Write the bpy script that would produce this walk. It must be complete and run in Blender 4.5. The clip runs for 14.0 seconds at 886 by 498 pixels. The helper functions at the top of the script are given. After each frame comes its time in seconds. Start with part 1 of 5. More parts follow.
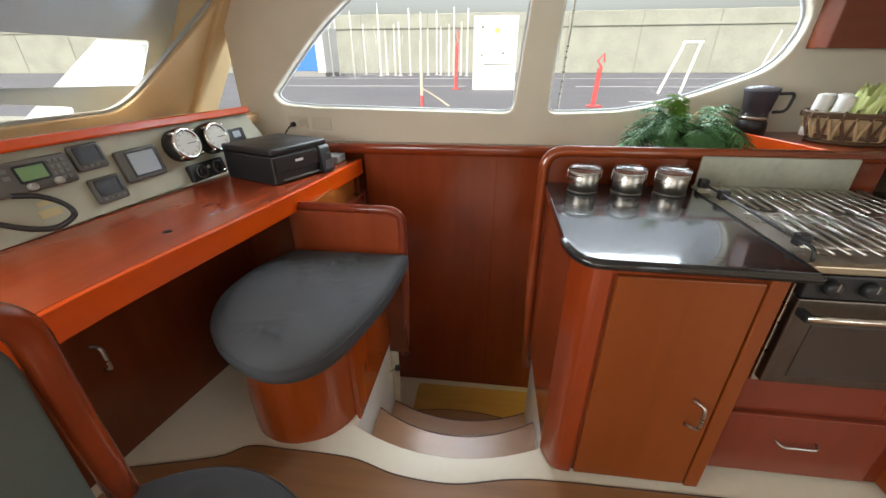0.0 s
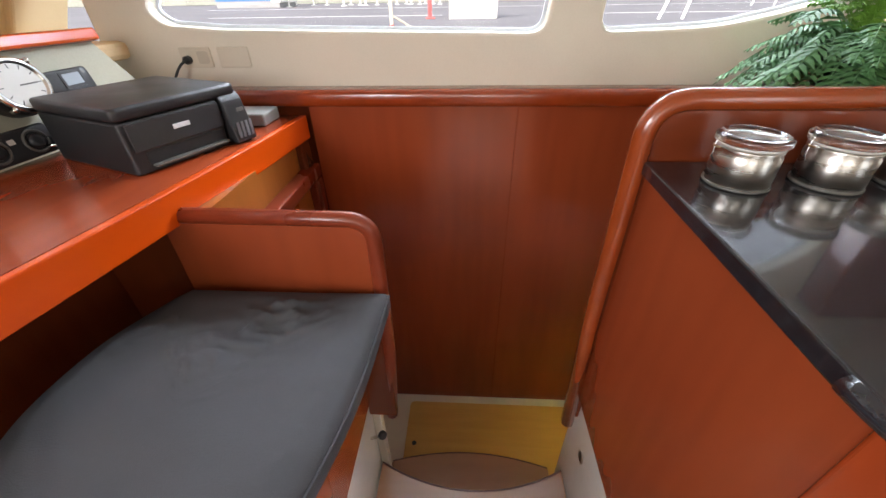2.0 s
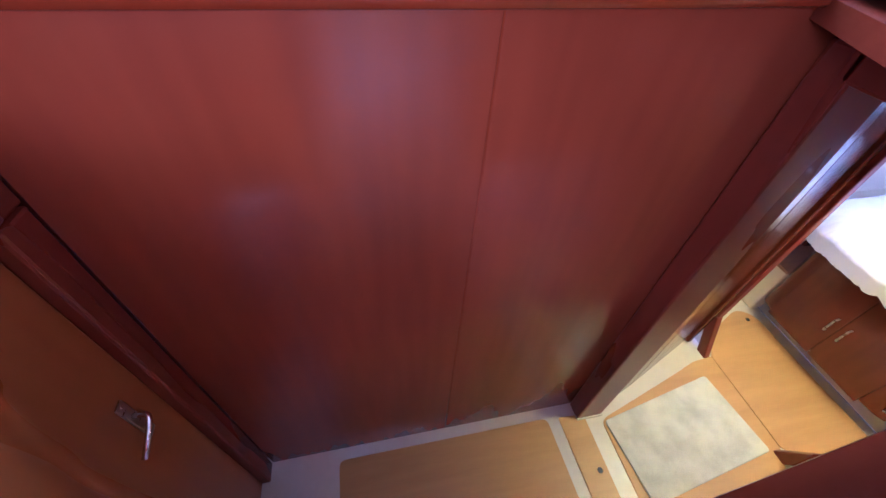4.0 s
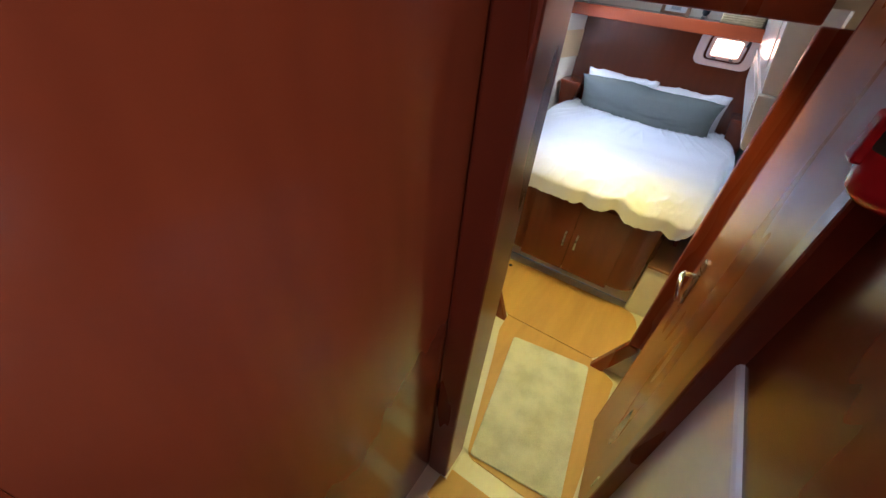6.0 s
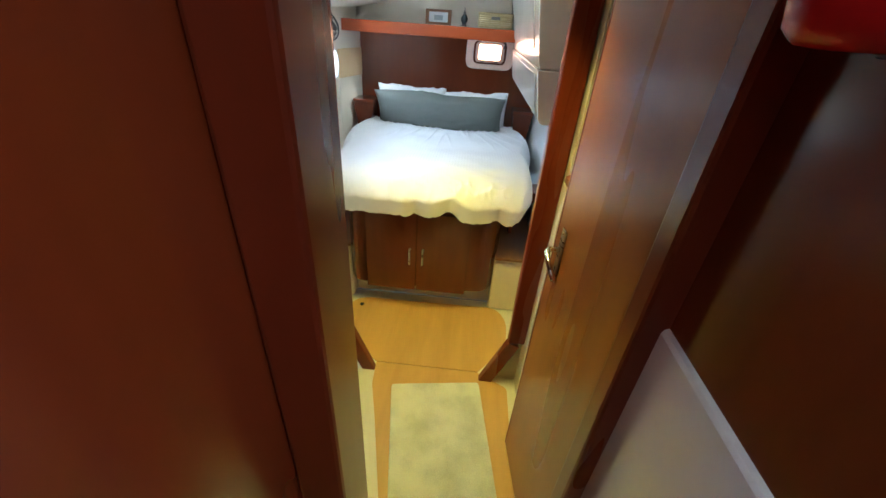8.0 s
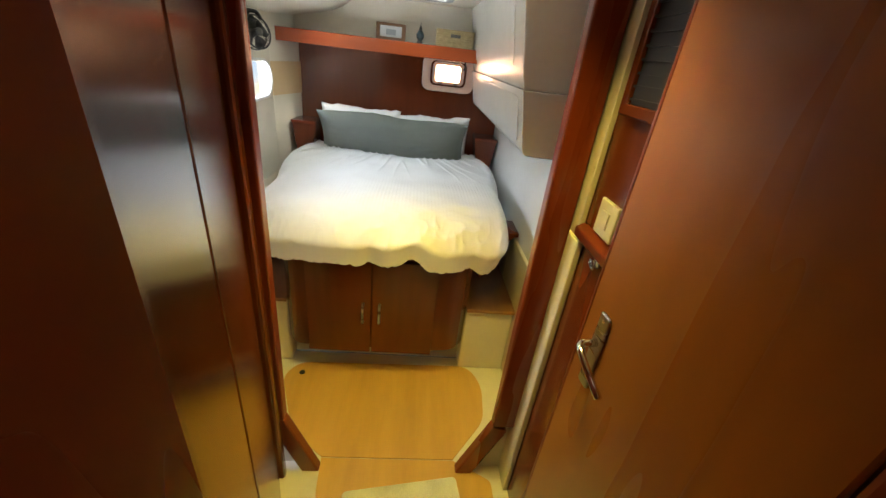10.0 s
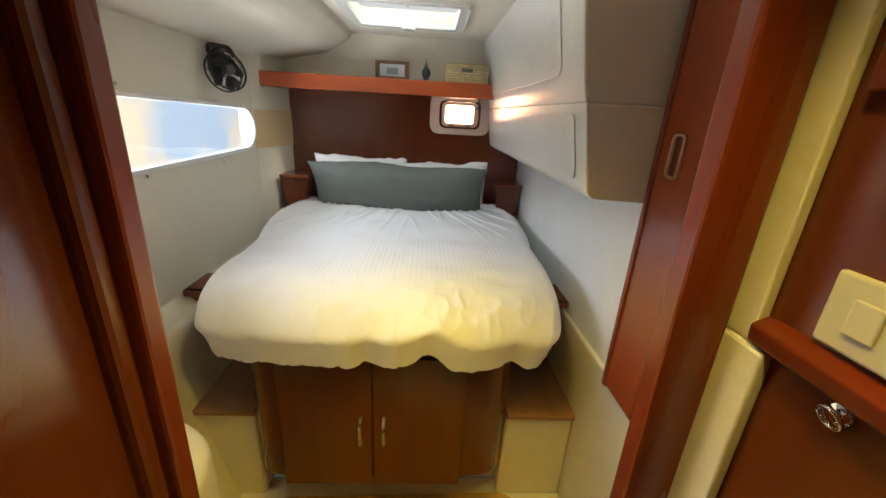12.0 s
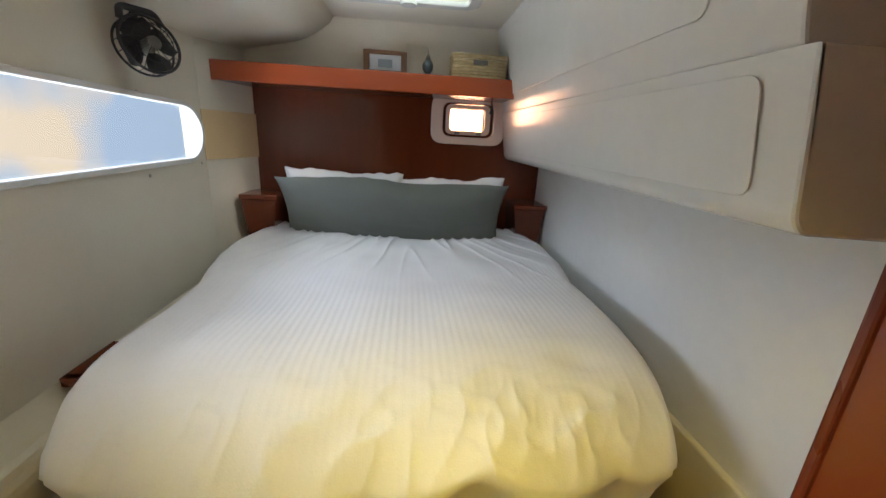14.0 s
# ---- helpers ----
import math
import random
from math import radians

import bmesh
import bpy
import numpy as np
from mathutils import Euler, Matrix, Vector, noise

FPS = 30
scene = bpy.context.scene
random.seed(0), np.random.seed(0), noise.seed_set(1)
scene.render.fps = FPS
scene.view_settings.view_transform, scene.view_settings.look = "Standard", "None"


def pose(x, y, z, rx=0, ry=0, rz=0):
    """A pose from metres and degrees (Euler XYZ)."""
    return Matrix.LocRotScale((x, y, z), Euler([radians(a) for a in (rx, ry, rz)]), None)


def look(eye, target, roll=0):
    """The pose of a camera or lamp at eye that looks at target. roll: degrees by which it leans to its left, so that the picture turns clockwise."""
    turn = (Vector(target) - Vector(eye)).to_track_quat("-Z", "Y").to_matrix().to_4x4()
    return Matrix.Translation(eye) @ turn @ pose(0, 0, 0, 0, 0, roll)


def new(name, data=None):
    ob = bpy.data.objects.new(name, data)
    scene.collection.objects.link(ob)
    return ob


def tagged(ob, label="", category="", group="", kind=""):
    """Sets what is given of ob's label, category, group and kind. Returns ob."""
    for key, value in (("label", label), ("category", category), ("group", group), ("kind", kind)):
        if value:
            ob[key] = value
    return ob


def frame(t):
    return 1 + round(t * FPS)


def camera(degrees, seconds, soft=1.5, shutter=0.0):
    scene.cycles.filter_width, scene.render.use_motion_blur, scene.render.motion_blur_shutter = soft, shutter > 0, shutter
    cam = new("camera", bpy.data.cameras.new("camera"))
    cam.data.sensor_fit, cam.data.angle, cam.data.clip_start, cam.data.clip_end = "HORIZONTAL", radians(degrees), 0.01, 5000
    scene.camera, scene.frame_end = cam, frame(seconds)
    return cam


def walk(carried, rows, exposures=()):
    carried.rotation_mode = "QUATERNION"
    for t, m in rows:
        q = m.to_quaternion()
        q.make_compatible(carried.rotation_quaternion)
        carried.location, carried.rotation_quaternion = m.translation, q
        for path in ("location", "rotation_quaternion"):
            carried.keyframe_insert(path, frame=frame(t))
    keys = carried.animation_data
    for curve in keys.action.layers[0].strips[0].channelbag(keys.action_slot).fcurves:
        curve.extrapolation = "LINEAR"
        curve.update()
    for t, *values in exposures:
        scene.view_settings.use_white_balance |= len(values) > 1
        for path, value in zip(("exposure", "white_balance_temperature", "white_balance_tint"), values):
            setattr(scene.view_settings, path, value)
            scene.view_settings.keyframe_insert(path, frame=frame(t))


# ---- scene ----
cam = camera(99.0, 14.0)
PATH = [
    (0.00, pose(0.000, 0.000, 1.362, 63.94, 0.19, 6.95)),
    (0.50, pose(-0.026, 0.152, 1.339, 62.25, 0.50, 6.73)),
    (1.00, pose(-0.032, 0.362, 1.302, 60.31, 0.78, 6.31)),
    (1.50, pose(-0.108, 0.591, 1.255, 58.22, 0.81, 4.73)),
    (2.00, pose(-0.164, 0.803, 1.223, 55.88, 0.79, 3.07)),
    (2.20, pose(-0.172, 0.898, 1.208, 55.16, 0.73, 1.89)),
    (4.30, pose(-0.204, 1.774, 0.967, 43.88, -4.10, -16.33)),
    (4.60, pose(-0.205, 1.817, 0.923, 45.71, -4.97, -22.39)),
    (5.00, pose(-0.078, 1.894, 0.874, 47.36, -4.20, -31.62)),
    (5.20, pose(-0.037, 1.942, 0.845, 48.85, -4.70, -36.42)),
    (5.50, pose(0.039, 1.972, 0.789, 49.63, -5.21, -43.82)),
    (6.00, pose(0.131, 2.043, 0.709, 51.23, -4.60, -56.01)),
    (6.50, pose(0.206, 2.080, 0.662, 52.32, -4.19, -67.25)),
    (7.00, pose(0.288, 2.070, 0.615, 52.62, -4.12, -76.86)),
    (7.50, pose(0.349, 2.079, 0.550, 55.25, -3.89, -82.39)),
    (8.00, pose(0.382, 2.105, 0.506, 58.74, -3.56, -85.21)),
    (8.20, pose(0.406, 2.103, 0.510, 60.11, -3.47, -86.10)),
    (10.30, pose(0.878, 2.193, 0.384, 62.88, -6.14, -93.11)),
    (10.50, pose(0.959, 2.129, 0.330, 64.38, -4.76, -92.13)),
    (11.00, pose(1.093, 2.145, 0.304, 66.03, -3.78, -92.03)),
    (11.50, pose(1.160, 2.168, 0.323, 68.35, -3.04, -91.63)),
    (12.00, pose(1.227, 2.197, 0.311, 70.41, -3.04, -92.15)),
    (12.50, pose(1.342, 2.251, 0.247, 72.34, -3.56, -93.17)),
    (13.00, pose(1.442, 2.276, 0.244, 72.87, -3.67, -93.78)),
    (13.50, pose(1.575, 2.267, 0.221, 72.68, -3.25, -94.30)),
    (14.00, pose(1.693, 2.283, 0.233, 73.43, -3.06, -94.78)),
]
walk(cam, PATH, [(0, 0.15, 6700, 6), (1.0, 0.27, 6700, 10), (2.2, 0.72, 6400, 14), (4.3, 0.95, 4400, 56), (5.2, 0.62, 5300, 42), (6.5, 0.3, 5600, 14), (8.0, 0.35, 5900, 8),
    (10.3, 0.06, 7400, 12), (12.0, -0.2, 7400, 14), (13.2, -0.38, 7400, 15), (14.0, -0.58, 7000, 15)])

# ---- world, sun, exposure ----
world = bpy.data.worlds.new("world")
scene.world = world
world.use_nodes = True
wt = world.node_tree
sky = wt.nodes.new("ShaderNodeTexSky")
sky.sky_type, sky.sun_disc = "NISHITA", False
sky.sun_elevation, sky.sun_rotation = radians(48), radians(200)
sky.dust_density, sky.air_density = 7.0, 1.3
haze = wt.nodes.new("ShaderNodeHueSaturation")
haze.inputs["Saturation"].default_value, haze.inputs["Value"].default_value = 0.45, 1.9
wt.links.new(sky.outputs[0], haze.inputs["Color"])
wt.links.new(haze.outputs[0], wt.nodes["Background"].inputs[0])
wt.nodes["Background"].inputs[1].default_value = 0.15
sun = new("sun", bpy.data.lights.new("sun", "SUN"))
sun.data.energy, sun.data.angle, sun.data.color = 1.0, radians(4), (1, 0.95, 0.87)
sun.matrix_world = look((-6, -14, 17), (0, 0, 0))


def area(name, m, sx, sy, watts, colour):
    d = bpy.data.lights.new(name, "AREA")
    d.shape, d.size, d.size_y, d.energy, d.color = "RECTANGLE", sx, sy, watts, colour
    ob = new(name, d)
    ob.matrix_world = m
    return ob


def spot(name, x, y, z, watts, degrees, colour, blend):
    d = bpy.data.lights.new(name, "SPOT")
    d.energy, d.color, d.spot_size, d.spot_blend, d.shadow_soft_size = watts, colour, radians(degrees), blend, 0.05
    ob = new(name, d)
    ob.location = (x, y, z)
    return ob


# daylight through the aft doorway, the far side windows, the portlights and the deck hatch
area("windscreen_light", pose(-1.60, -0.75, 1.47, 0, -59, 0), 0.66, 2.2, 52, (0.95, 0.975, 1))
area("doorway_light", pose(2.53, -1.2, 1.25, 0, 90, 0), 1.3, 2.0, 13, (0.96, 0.98, 1))
area("window_light", pose(-0.15, -2.98, 1.45, 90, 0, 0), 1.6, 0.6, 8, (0.94, 0.97, 1))
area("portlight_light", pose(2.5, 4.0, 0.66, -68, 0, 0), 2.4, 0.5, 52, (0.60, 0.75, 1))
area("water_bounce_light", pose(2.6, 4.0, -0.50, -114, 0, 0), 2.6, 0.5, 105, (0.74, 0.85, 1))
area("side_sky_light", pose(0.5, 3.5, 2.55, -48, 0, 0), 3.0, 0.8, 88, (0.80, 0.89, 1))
area("hatch_light", pose(3.05, 2.3, 0.83, 0, 0, 0), 0.46, 0.50, 2.2, (0.66, 0.82, 1))
area("portlight_light", pose(3.75, 2.0, 0.31, 0, 90, 0), 0.12, 0.18, 1.5, (1, 0.50, 0.28))
# warm recessed downlights
WARM = (1, 0.83, 0.16)
spot("ceiling_lamp_light", 1.83, 2.22, 0.655, 35, 104, WARM, 1.0)
spot("ceiling_lamp_light", 1.46, 2.02, 0.785, 30, 98, WARM, 0.85)


# ---- materials ----
def material(name, c1, c2, rough=0.5, metal=0.0, scale=6.0, stretch=(1, 1, 1), bump=0.05, fine=60.0, coat=0.0, rvar=0.12, spot=0.0):
    m = bpy.data.materials.new(name)
    m.use_nodes = True
    nt = m.node_tree
    b = nt.nodes["Principled BSDF"]
    geo = nt.nodes.new("ShaderNodeNewGeometry")
    mp = nt.nodes.new("ShaderNodeMapping")
    mp.inputs["Scale"].default_value = stretch
    nt.links.new(geo.outputs["Position"], mp.inputs["Vector"])
    big = nt.nodes.new("ShaderNodeTexNoise")
    big.inputs["Scale"].default_value, big.inputs["Detail"].default_value = scale, 5 if bump else 2
    small = nt.nodes.new("ShaderNodeTexNoise")
    small.inputs["Scale"].default_value, small.inputs["Detail"].default_value = fine, 3 if bump else 0.5
    for n in (big, small):
        nt.links.new(mp.outputs[0], n.inputs["Vector"])
    mixf = nt.nodes.new("ShaderNodeMath")
    mixf.operation = "MULTIPLY_ADD"
    nt.links.new(small.outputs["Fac"], mixf.inputs[0])
    mixf.inputs[1].default_value = 0.45
    nt.links.new(big.outputs["Fac"], mixf.inputs[2])
    ramp = nt.nodes.new("ShaderNodeValToRGB")
    ramp.color_ramp.interpolation = "EASE"
    ramp.color_ramp.elements[0].position, ramp.color_ramp.elements[1].position = 0.36, 1.0
    ramp.color_ramp.elements[0].color, ramp.color_ramp.elements[1].color = (*c1, 1), (*c2, 1)
    nt.links.new(mixf.outputs[0], ramp.inputs[0])
    nt.links.new(ramp.outputs[0], b.inputs["Base Color"])
    rr = nt.nodes.new("ShaderNodeMapRange")
    rr.inputs["To Min"].default_value, rr.inputs["To Max"].default_value = max(0.02, rough - rvar), rough + rvar
    nt.links.new(big.outputs["Fac"], rr.inputs["Value"])
    nt.links.new(rr.outputs[0], b.inputs["Roughness"])
    b.inputs["Metallic"].default_value = metal
    b.inputs["Coat Weight"].default_value = coat
    b.inputs["Coat Roughness"].default_value = 0.2
    if bump:
        bp = nt.nodes.new("ShaderNodeBump")
        bp.inputs["Strength"].default_value, bp.inputs["Distance"].default_value = bump, 0.004
        nt.links.new(small.outputs["Fac"], bp.inputs["Height"])
        nt.links.new(bp.outputs[0], b.inputs["Normal"])
    return m


GV = (5, 5, 0.6)      # grain upright
GX = (0.6, 5, 5)      # grain along x
GY = (5, 0.6, 5)
WOOD = material("mahogany", (0.105, 0.0206, 0.0060), (0.135, 0.0275, 0.0081), 0.19, 0, 1.6, GV, 0, 6, coat=0.2, rvar=0.03)
WOODX = material("mahogany_long", (0.145, 0.0267, 0.0084), (0.185, 0.0370, 0.0120), 0.23, 0, 1.6, GX, 0, 6, coat=0.3, rvar=0.03)
WOODY = material("mahogany_cross", (0.145, 0.0267, 0.0084), (0.185, 0.0370, 0.0120), 0.23, 0, 1.6, GY, 0, 6, coat=0.3, rvar=0.03)
TRIM = material("mahogany_trim", (0.165, 0.026, 0.010), (0.20, 0.034, 0.013), 0.28, 0, 1.6, GV, 0, 6, coat=0.1, rvar=0.03)
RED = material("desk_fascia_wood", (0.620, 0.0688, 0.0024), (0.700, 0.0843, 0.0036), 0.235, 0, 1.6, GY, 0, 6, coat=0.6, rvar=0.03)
PANEL = material("panel_veneer", (0.237, 0.0437, 0.0144), (0.286, 0.0551, 0.0176), 0.20, 0, 1.2, GV, 0, 5, coat=0.35, rvar=0.03)
RIM = material("varnished_rim", (0.240, 0.0344, 0.0072), (0.290, 0.0447, 0.0096), 0.2, 0, 1.6, GY, 0, 6, coat=0.6, rvar=0.03)
DOORW = material("door_veneer", (0.28, 0.085, 0.015), (0.35, 0.112, 0.021), 0.28, 0, 1.2, GV, 0, 5, coat=0.15, rvar=0.03)
SOLE = material("sole_board", (0.50, 0.28, 0.068), (0.62, 0.36, 0.095), 0.40, 0, 1.4, GX, 0.01, 6)
SALOON = material("saloon_sole_board", (0.20, 0.095, 0.042), (0.28, 0.135, 0.060), 0.33, 0, 1.4, (0.5, 7, 7), 0.01, 7, coat=0.2)
TREAD = material("tread_board", (0.30, 0.155, 0.075), (0.36, 0.19, 0.095), 0.33, 0, 1.4, GX, 0.0, 6, coat=0.3, rvar=0.04)
GEL = material("cream_gelcoat", (0.66, 0.61, 0.49), (0.72, 0.67, 0.55), 0.36, 0, 3, bump=0.015, fine=30, coat=0.3, rvar=0.06)
LINER = material("cream_headliner", (0.68, 0.63, 0.52), (0.74, 0.69, 0.58), 0.75, 0, 4, bump=0.08, fine=160)
TAN = material("tan_headliner", (0.64, 0.46, 0.25), (0.70, 0.51, 0.29), 0.75, 0, 4, bump=0.08, fine=160)
WHITE = material("white_gelcoat", (0.74, 0.74, 0.70), (0.80, 0.80, 0.76), 0.21, 0, 3, bump=0.01, fine=30, coat=0.3, rvar=0.05)
GREY = material("console_grey", (0.38, 0.375, 0.28), (0.45, 0.44, 0.335), 0.6, 0, 8, bump=0.1, fine=200)
BLACK = material("black_plastic", (0.012, 0.012, 0.013), (0.022, 0.022, 0.024), 0.42, 0, 8, bump=0.05, fine=220)
BEZEL = material("grey_bezel", (0.085, 0.082, 0.074), (0.115, 0.11, 0.10), 0.4, 0, 8, bump=0.03, fine=220)
GRANITE = material("black_counter", (0.010, 0.010, 0.012), (0.022, 0.022, 0.026), 0.06, 0, 30, bump=0.0, fine=300, rvar=0.02, coat=0.6)
STEEL = material("steel", (0.42, 0.40, 0.37), (0.54, 0.52, 0.48), 0.28, 1, 6, (1, 1, 8), 0.01, 40, rvar=0.04)
CHROME = material("chrome", (0.75, 0.74, 0.72), (0.82, 0.81, 0.8), 0.1, 1, 6, bump=0, rvar=0.04)
CLOTH = material("charcoal_cushion_cloth", (0.040, 0.042, 0.047), (0.054, 0.056, 0.062), 0.8, 0, 5, bump=0.35, fine=420)
GREEN = material("grey_green_cloth", (0.095, 0.110, 0.095), (0.125, 0.142, 0.122), 0.8, 0, 5, bump=0.35, fine=420)
LINEN = material("white_linen", (0.78, 0.77, 0.76), (0.84, 0.83, 0.82), 0.85, 0, 5, bump=0.15, fine=300)
SAGE = material("sage_pillow_cloth", (0.125, 0.138, 0.118), (0.155, 0.168, 0.145), 0.85, 0, 5, bump=0.3, fine=420)
MATC = material("bath_mat_cloth", (0.46, 0.47, 0.41), (0.72, 0.72, 0.64), 0.95, 0, 9, bump=0.4, fine=180)
ASPHALT = material("asphalt", (0.10, 0.10, 0.115), (0.15, 0.15, 0.165), 0.85, 0, 0.4, bump=0.1, fine=12)
CONC = material("concrete", (0.26, 0.27, 0.23), (0.36, 0.37, 0.32), 0.9, 0, 0.5, bump=0.1, fine=6)
WATER = material("water", (0.03, 0.07, 0.09), (0.04, 0.09, 0.11), 0.12, 0, 1, bump=0.3, fine=3, rvar=0.03)


GRANITE.node_tree.nodes["Principled BSDF"].inputs["IOR"].default_value = 1.5


def glass(name, colour=(1, 1, 1), rough=0.0):
    m = bpy.data.materials.new(name)
    m.use_nodes = True
    b = m.node_tree.nodes["Principled BSDF"]
    b.inputs["Base Color"].default_value = (*colour, 1)
    b.inputs["Transmission Weight"].default_value, b.inputs["Roughness"].default_value, b.inputs["IOR"].default_value = 1, rough, 1.45
    return m


def plain(name, c, rough=0.5, metal=0.0, emit=0.0):
    m = material(name, tuple(v * 0.94 for v in c), c, rough, metal, 10, bump=0.02, rvar=0.02)
    if emit:
        b = m.node_tree.nodes["Principled BSDF"]
        b.inputs["Emission Color"].default_value, b.inputs["Emission Strength"].default_value = (*c, 1), emit
    return m


GLASS = glass("clear_glass")
PANE = glass("low_mirror_glass")
# IOR set far below glass so the daylight lamps hardly mirror in the panes
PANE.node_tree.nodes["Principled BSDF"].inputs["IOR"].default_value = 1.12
LAMPW = plain("lamp_diffuser", (1, 0.8, 0.4), 0.5, 0, 6)


# ---- building helpers ----
def part(name, bm, mat, parent=None, label="", smooth=False, m=None):
    bmesh.ops.recalc_face_normals(bm, faces=bm.faces)
    me = bpy.data.meshes.new(name)
    if smooth:
        for f_ in bm.faces:
            f_.smooth = True
    bm.to_mesh(me)
    bm.free()
    if mat:
        me.materials.append(mat)
    ob = new(name, me)
    if m is not None:
        ob.matrix_basis = m
    if parent is not None:
        ob.parent = parent
    if label:
        ob["label"] = label
    return ob


def thing(name, label, category, group="", m=None):
    ob = new(name)
    ob.empty_display_size = 0.05
    if m is not None:
        ob.matrix_basis = m
    return tagged(ob, label, category, group)


def structure(name, bm, mat, label, category, smooth=False):
    return tagged(part(name, bm, mat, None, "", smooth), label, category, "", "structure")


def box(x0, x1, y0, y1, z0, z1, bevel=0.0, bm=None, seg=2):
    bm2 = bmesh.new()
    bmesh.ops.create_cube(bm2, size=1)
    for v in bm2.verts:
        v.co = Vector(((x0 + x1) / 2 + v.co.x * (x1 - x0), (y0 + y1) / 2 + v.co.y * (y1 - y0), (z0 + z1) / 2 + v.co.z * (z1 - z0)))
    if bevel:
        bmesh.ops.bevel(bm2, geom=bm2.edges[:], offset=bevel, segments=seg, profile=0.5, affect="EDGES")
    return join(bm, bm2)


def join(bm, bm2):
    if bm is None:
        return bm2
    me = bpy.data.meshes.new("tmp")
    bm2.to_mesh(me)
    bm.from_mesh(me)
    bpy.data.meshes.remove(me)
    bm2.free()
    return bm


def to3(a, b, h, axis):
    return {"z": (a, b, h), "y": (a, h, b), "x": (h, a, b)}[axis]


def plate(outer, h0, h1, axis="z", holes=(), bevel=0.0, bm=None):
    """A slab with that outline, between h0 and h1 on the axis, with holes through it."""
    b2 = bmesh.new()
    loops = [outer, *holes]
    tops, bots, edges = [], [], []
    for lp in loops:
        tops.append([b2.verts.new(to3(a, b, h1, axis)) for a, b in lp])
    for lp in tops:
        for i in range(len(lp)):
            edges.append(b2.edges.new((lp[i], lp[(i + 1) % len(lp)])))
    r = bmesh.ops.triangle_fill(b2, use_beauty=True, use_dissolve=False, edges=edges)
    faces = [g for g in r["geom"] if isinstance(g, bmesh.types.BMFace)]
    if not holes:
        bmesh.ops.dissolve_faces(b2, faces=faces) if len(faces) > 1 else None
        faces = b2.faces[:]
    lower = {}
    for lp in tops:
        for v in lp:
            i = "xyz".index(axis)
            co = v.co.copy()
            co[i] = h0
            lower[v] = b2.verts.new(co)
    for f_ in faces:
        b2.faces.new([lower[v] for v in reversed(f_.verts)])
    for lp in tops:
        for i in range(len(lp)):
            a, b = lp[i], lp[(i + 1) % len(lp)]
            b2.faces.new((a, b, lower[b], lower[a]))
    bmesh.ops.recalc_face_normals(b2, faces=b2.faces)
    if bevel:
        sharp = [e for e in b2.edges if len(e.link_faces) == 2 and e.calc_face_angle(0) > 0.6]
        bmesh.ops.bevel(b2, geom=sharp, offset=bevel, segments=2, profile=0.5, affect="EDGES")
    return join(bm, b2)


def rounded(pts, r, n=5):
    """The outline with its corners rounded; r: one radius, or one for each corner."""
    out = []
    k = len(pts)
    for i, p in enumerate(pts):
        rr = r[i] if isinstance(r, (list, tuple)) else r
        p0, p1, p2 = Vector(pts[i - 1]), Vector(p), Vector(pts[(i + 1) % k])
        if rr <= 0:
            out.append((p1.x, p1.y))
            continue
        a, b = (p0 - p1).normalized(), (p2 - p1).normalized()
        d = min(rr, 0.49 * (p0 - p1).length, 0.49 * (p2 - p1).length)
        s, e = p1 + a * d, p1 + b * d
        for j in range(n + 1):
            t = j / n
            q = s * (1 - t) ** 2 + p1 * 2 * t * (1 - t) + e * t * t
            out.append((q.x, q.y))
    return out


def rect(a0, a1, b0, b1, r=0.0, n=5):
    return rounded([(a0, b0), (a1, b0), (a1, b1), (a0, b1)], r, n)


def tube(pts, r, seg=10, bm=None, flat=1.0, up=(0, 0, 1)):
    """A rod along the points; r: radius or one for each point; flat: height over width."""
    b2 = bmesh.new()
    pts = [Vector(p) for p in pts]
    rings = []
    for i, p in enumerate(pts):
        d = (pts[min(i + 1, len(pts) - 1)] - pts[max(i - 1, 0)]).normalized()
        u = Vector(up)
        if abs(d.dot(u)) > 0.95:
            u = Vector((1, 0, 0)) if abs(d.x) < 0.9 else Vector((0, 1, 0))
        s = d.cross(u).normalized() if i == 0 else (s - d * s.dot(d)).normalized()
        w = s.cross(d).normalized()
        rr = r[i] if isinstance(r, (list, tuple)) else r
        rings.append([b2.verts.new(p + s * math.cos(2 * math.pi * k / seg) * rr + w * math.sin(2 * math.pi * k / seg) * rr * flat) for k in range(seg)])
    for a, b in zip(rings, rings[1:]):
        for k in range(seg):
            b2.faces.new((a[k], a[(k + 1) % seg], b[(k + 1) % seg], b[k]))
    b2.faces.new(list(reversed(rings[0])))
    b2.faces.new(rings[-1])
    return join(bm, b2)


def lathe(profile, seg=24, bm=None, m=None):
    """Turned about z: profile of (radius, height)."""
    b2 = bmesh.new()
    rings = []
    for r, h in profile:
        rings.append([b2.verts.new((max(r, 1e-4) * math.cos(2 * math.pi * k / seg), max(r, 1e-4) * math.sin(2 * math.pi * k / seg), h)) for k in range(seg)])
    for a, b in zip(rings, rings[1:]):
        for k in range(seg):
            b2.faces.new((a[k], a[(k + 1) % seg], b[(k + 1) % seg], b[k]))
    b2.faces.new(list(reversed(rings[0])))
    b2.faces.new(rings[-1])
    if m is not None:
        b2.transform(m)
    return join(bm, b2)


def arc(xc, half, y0, sag, n=14, x0=None, x1=None):
    xs = [xc - half + 2 * half * i / n for i in range(n + 1)]
    return [(x, y0 + sag * ((x - xc) / half) ** 2) for x in xs]


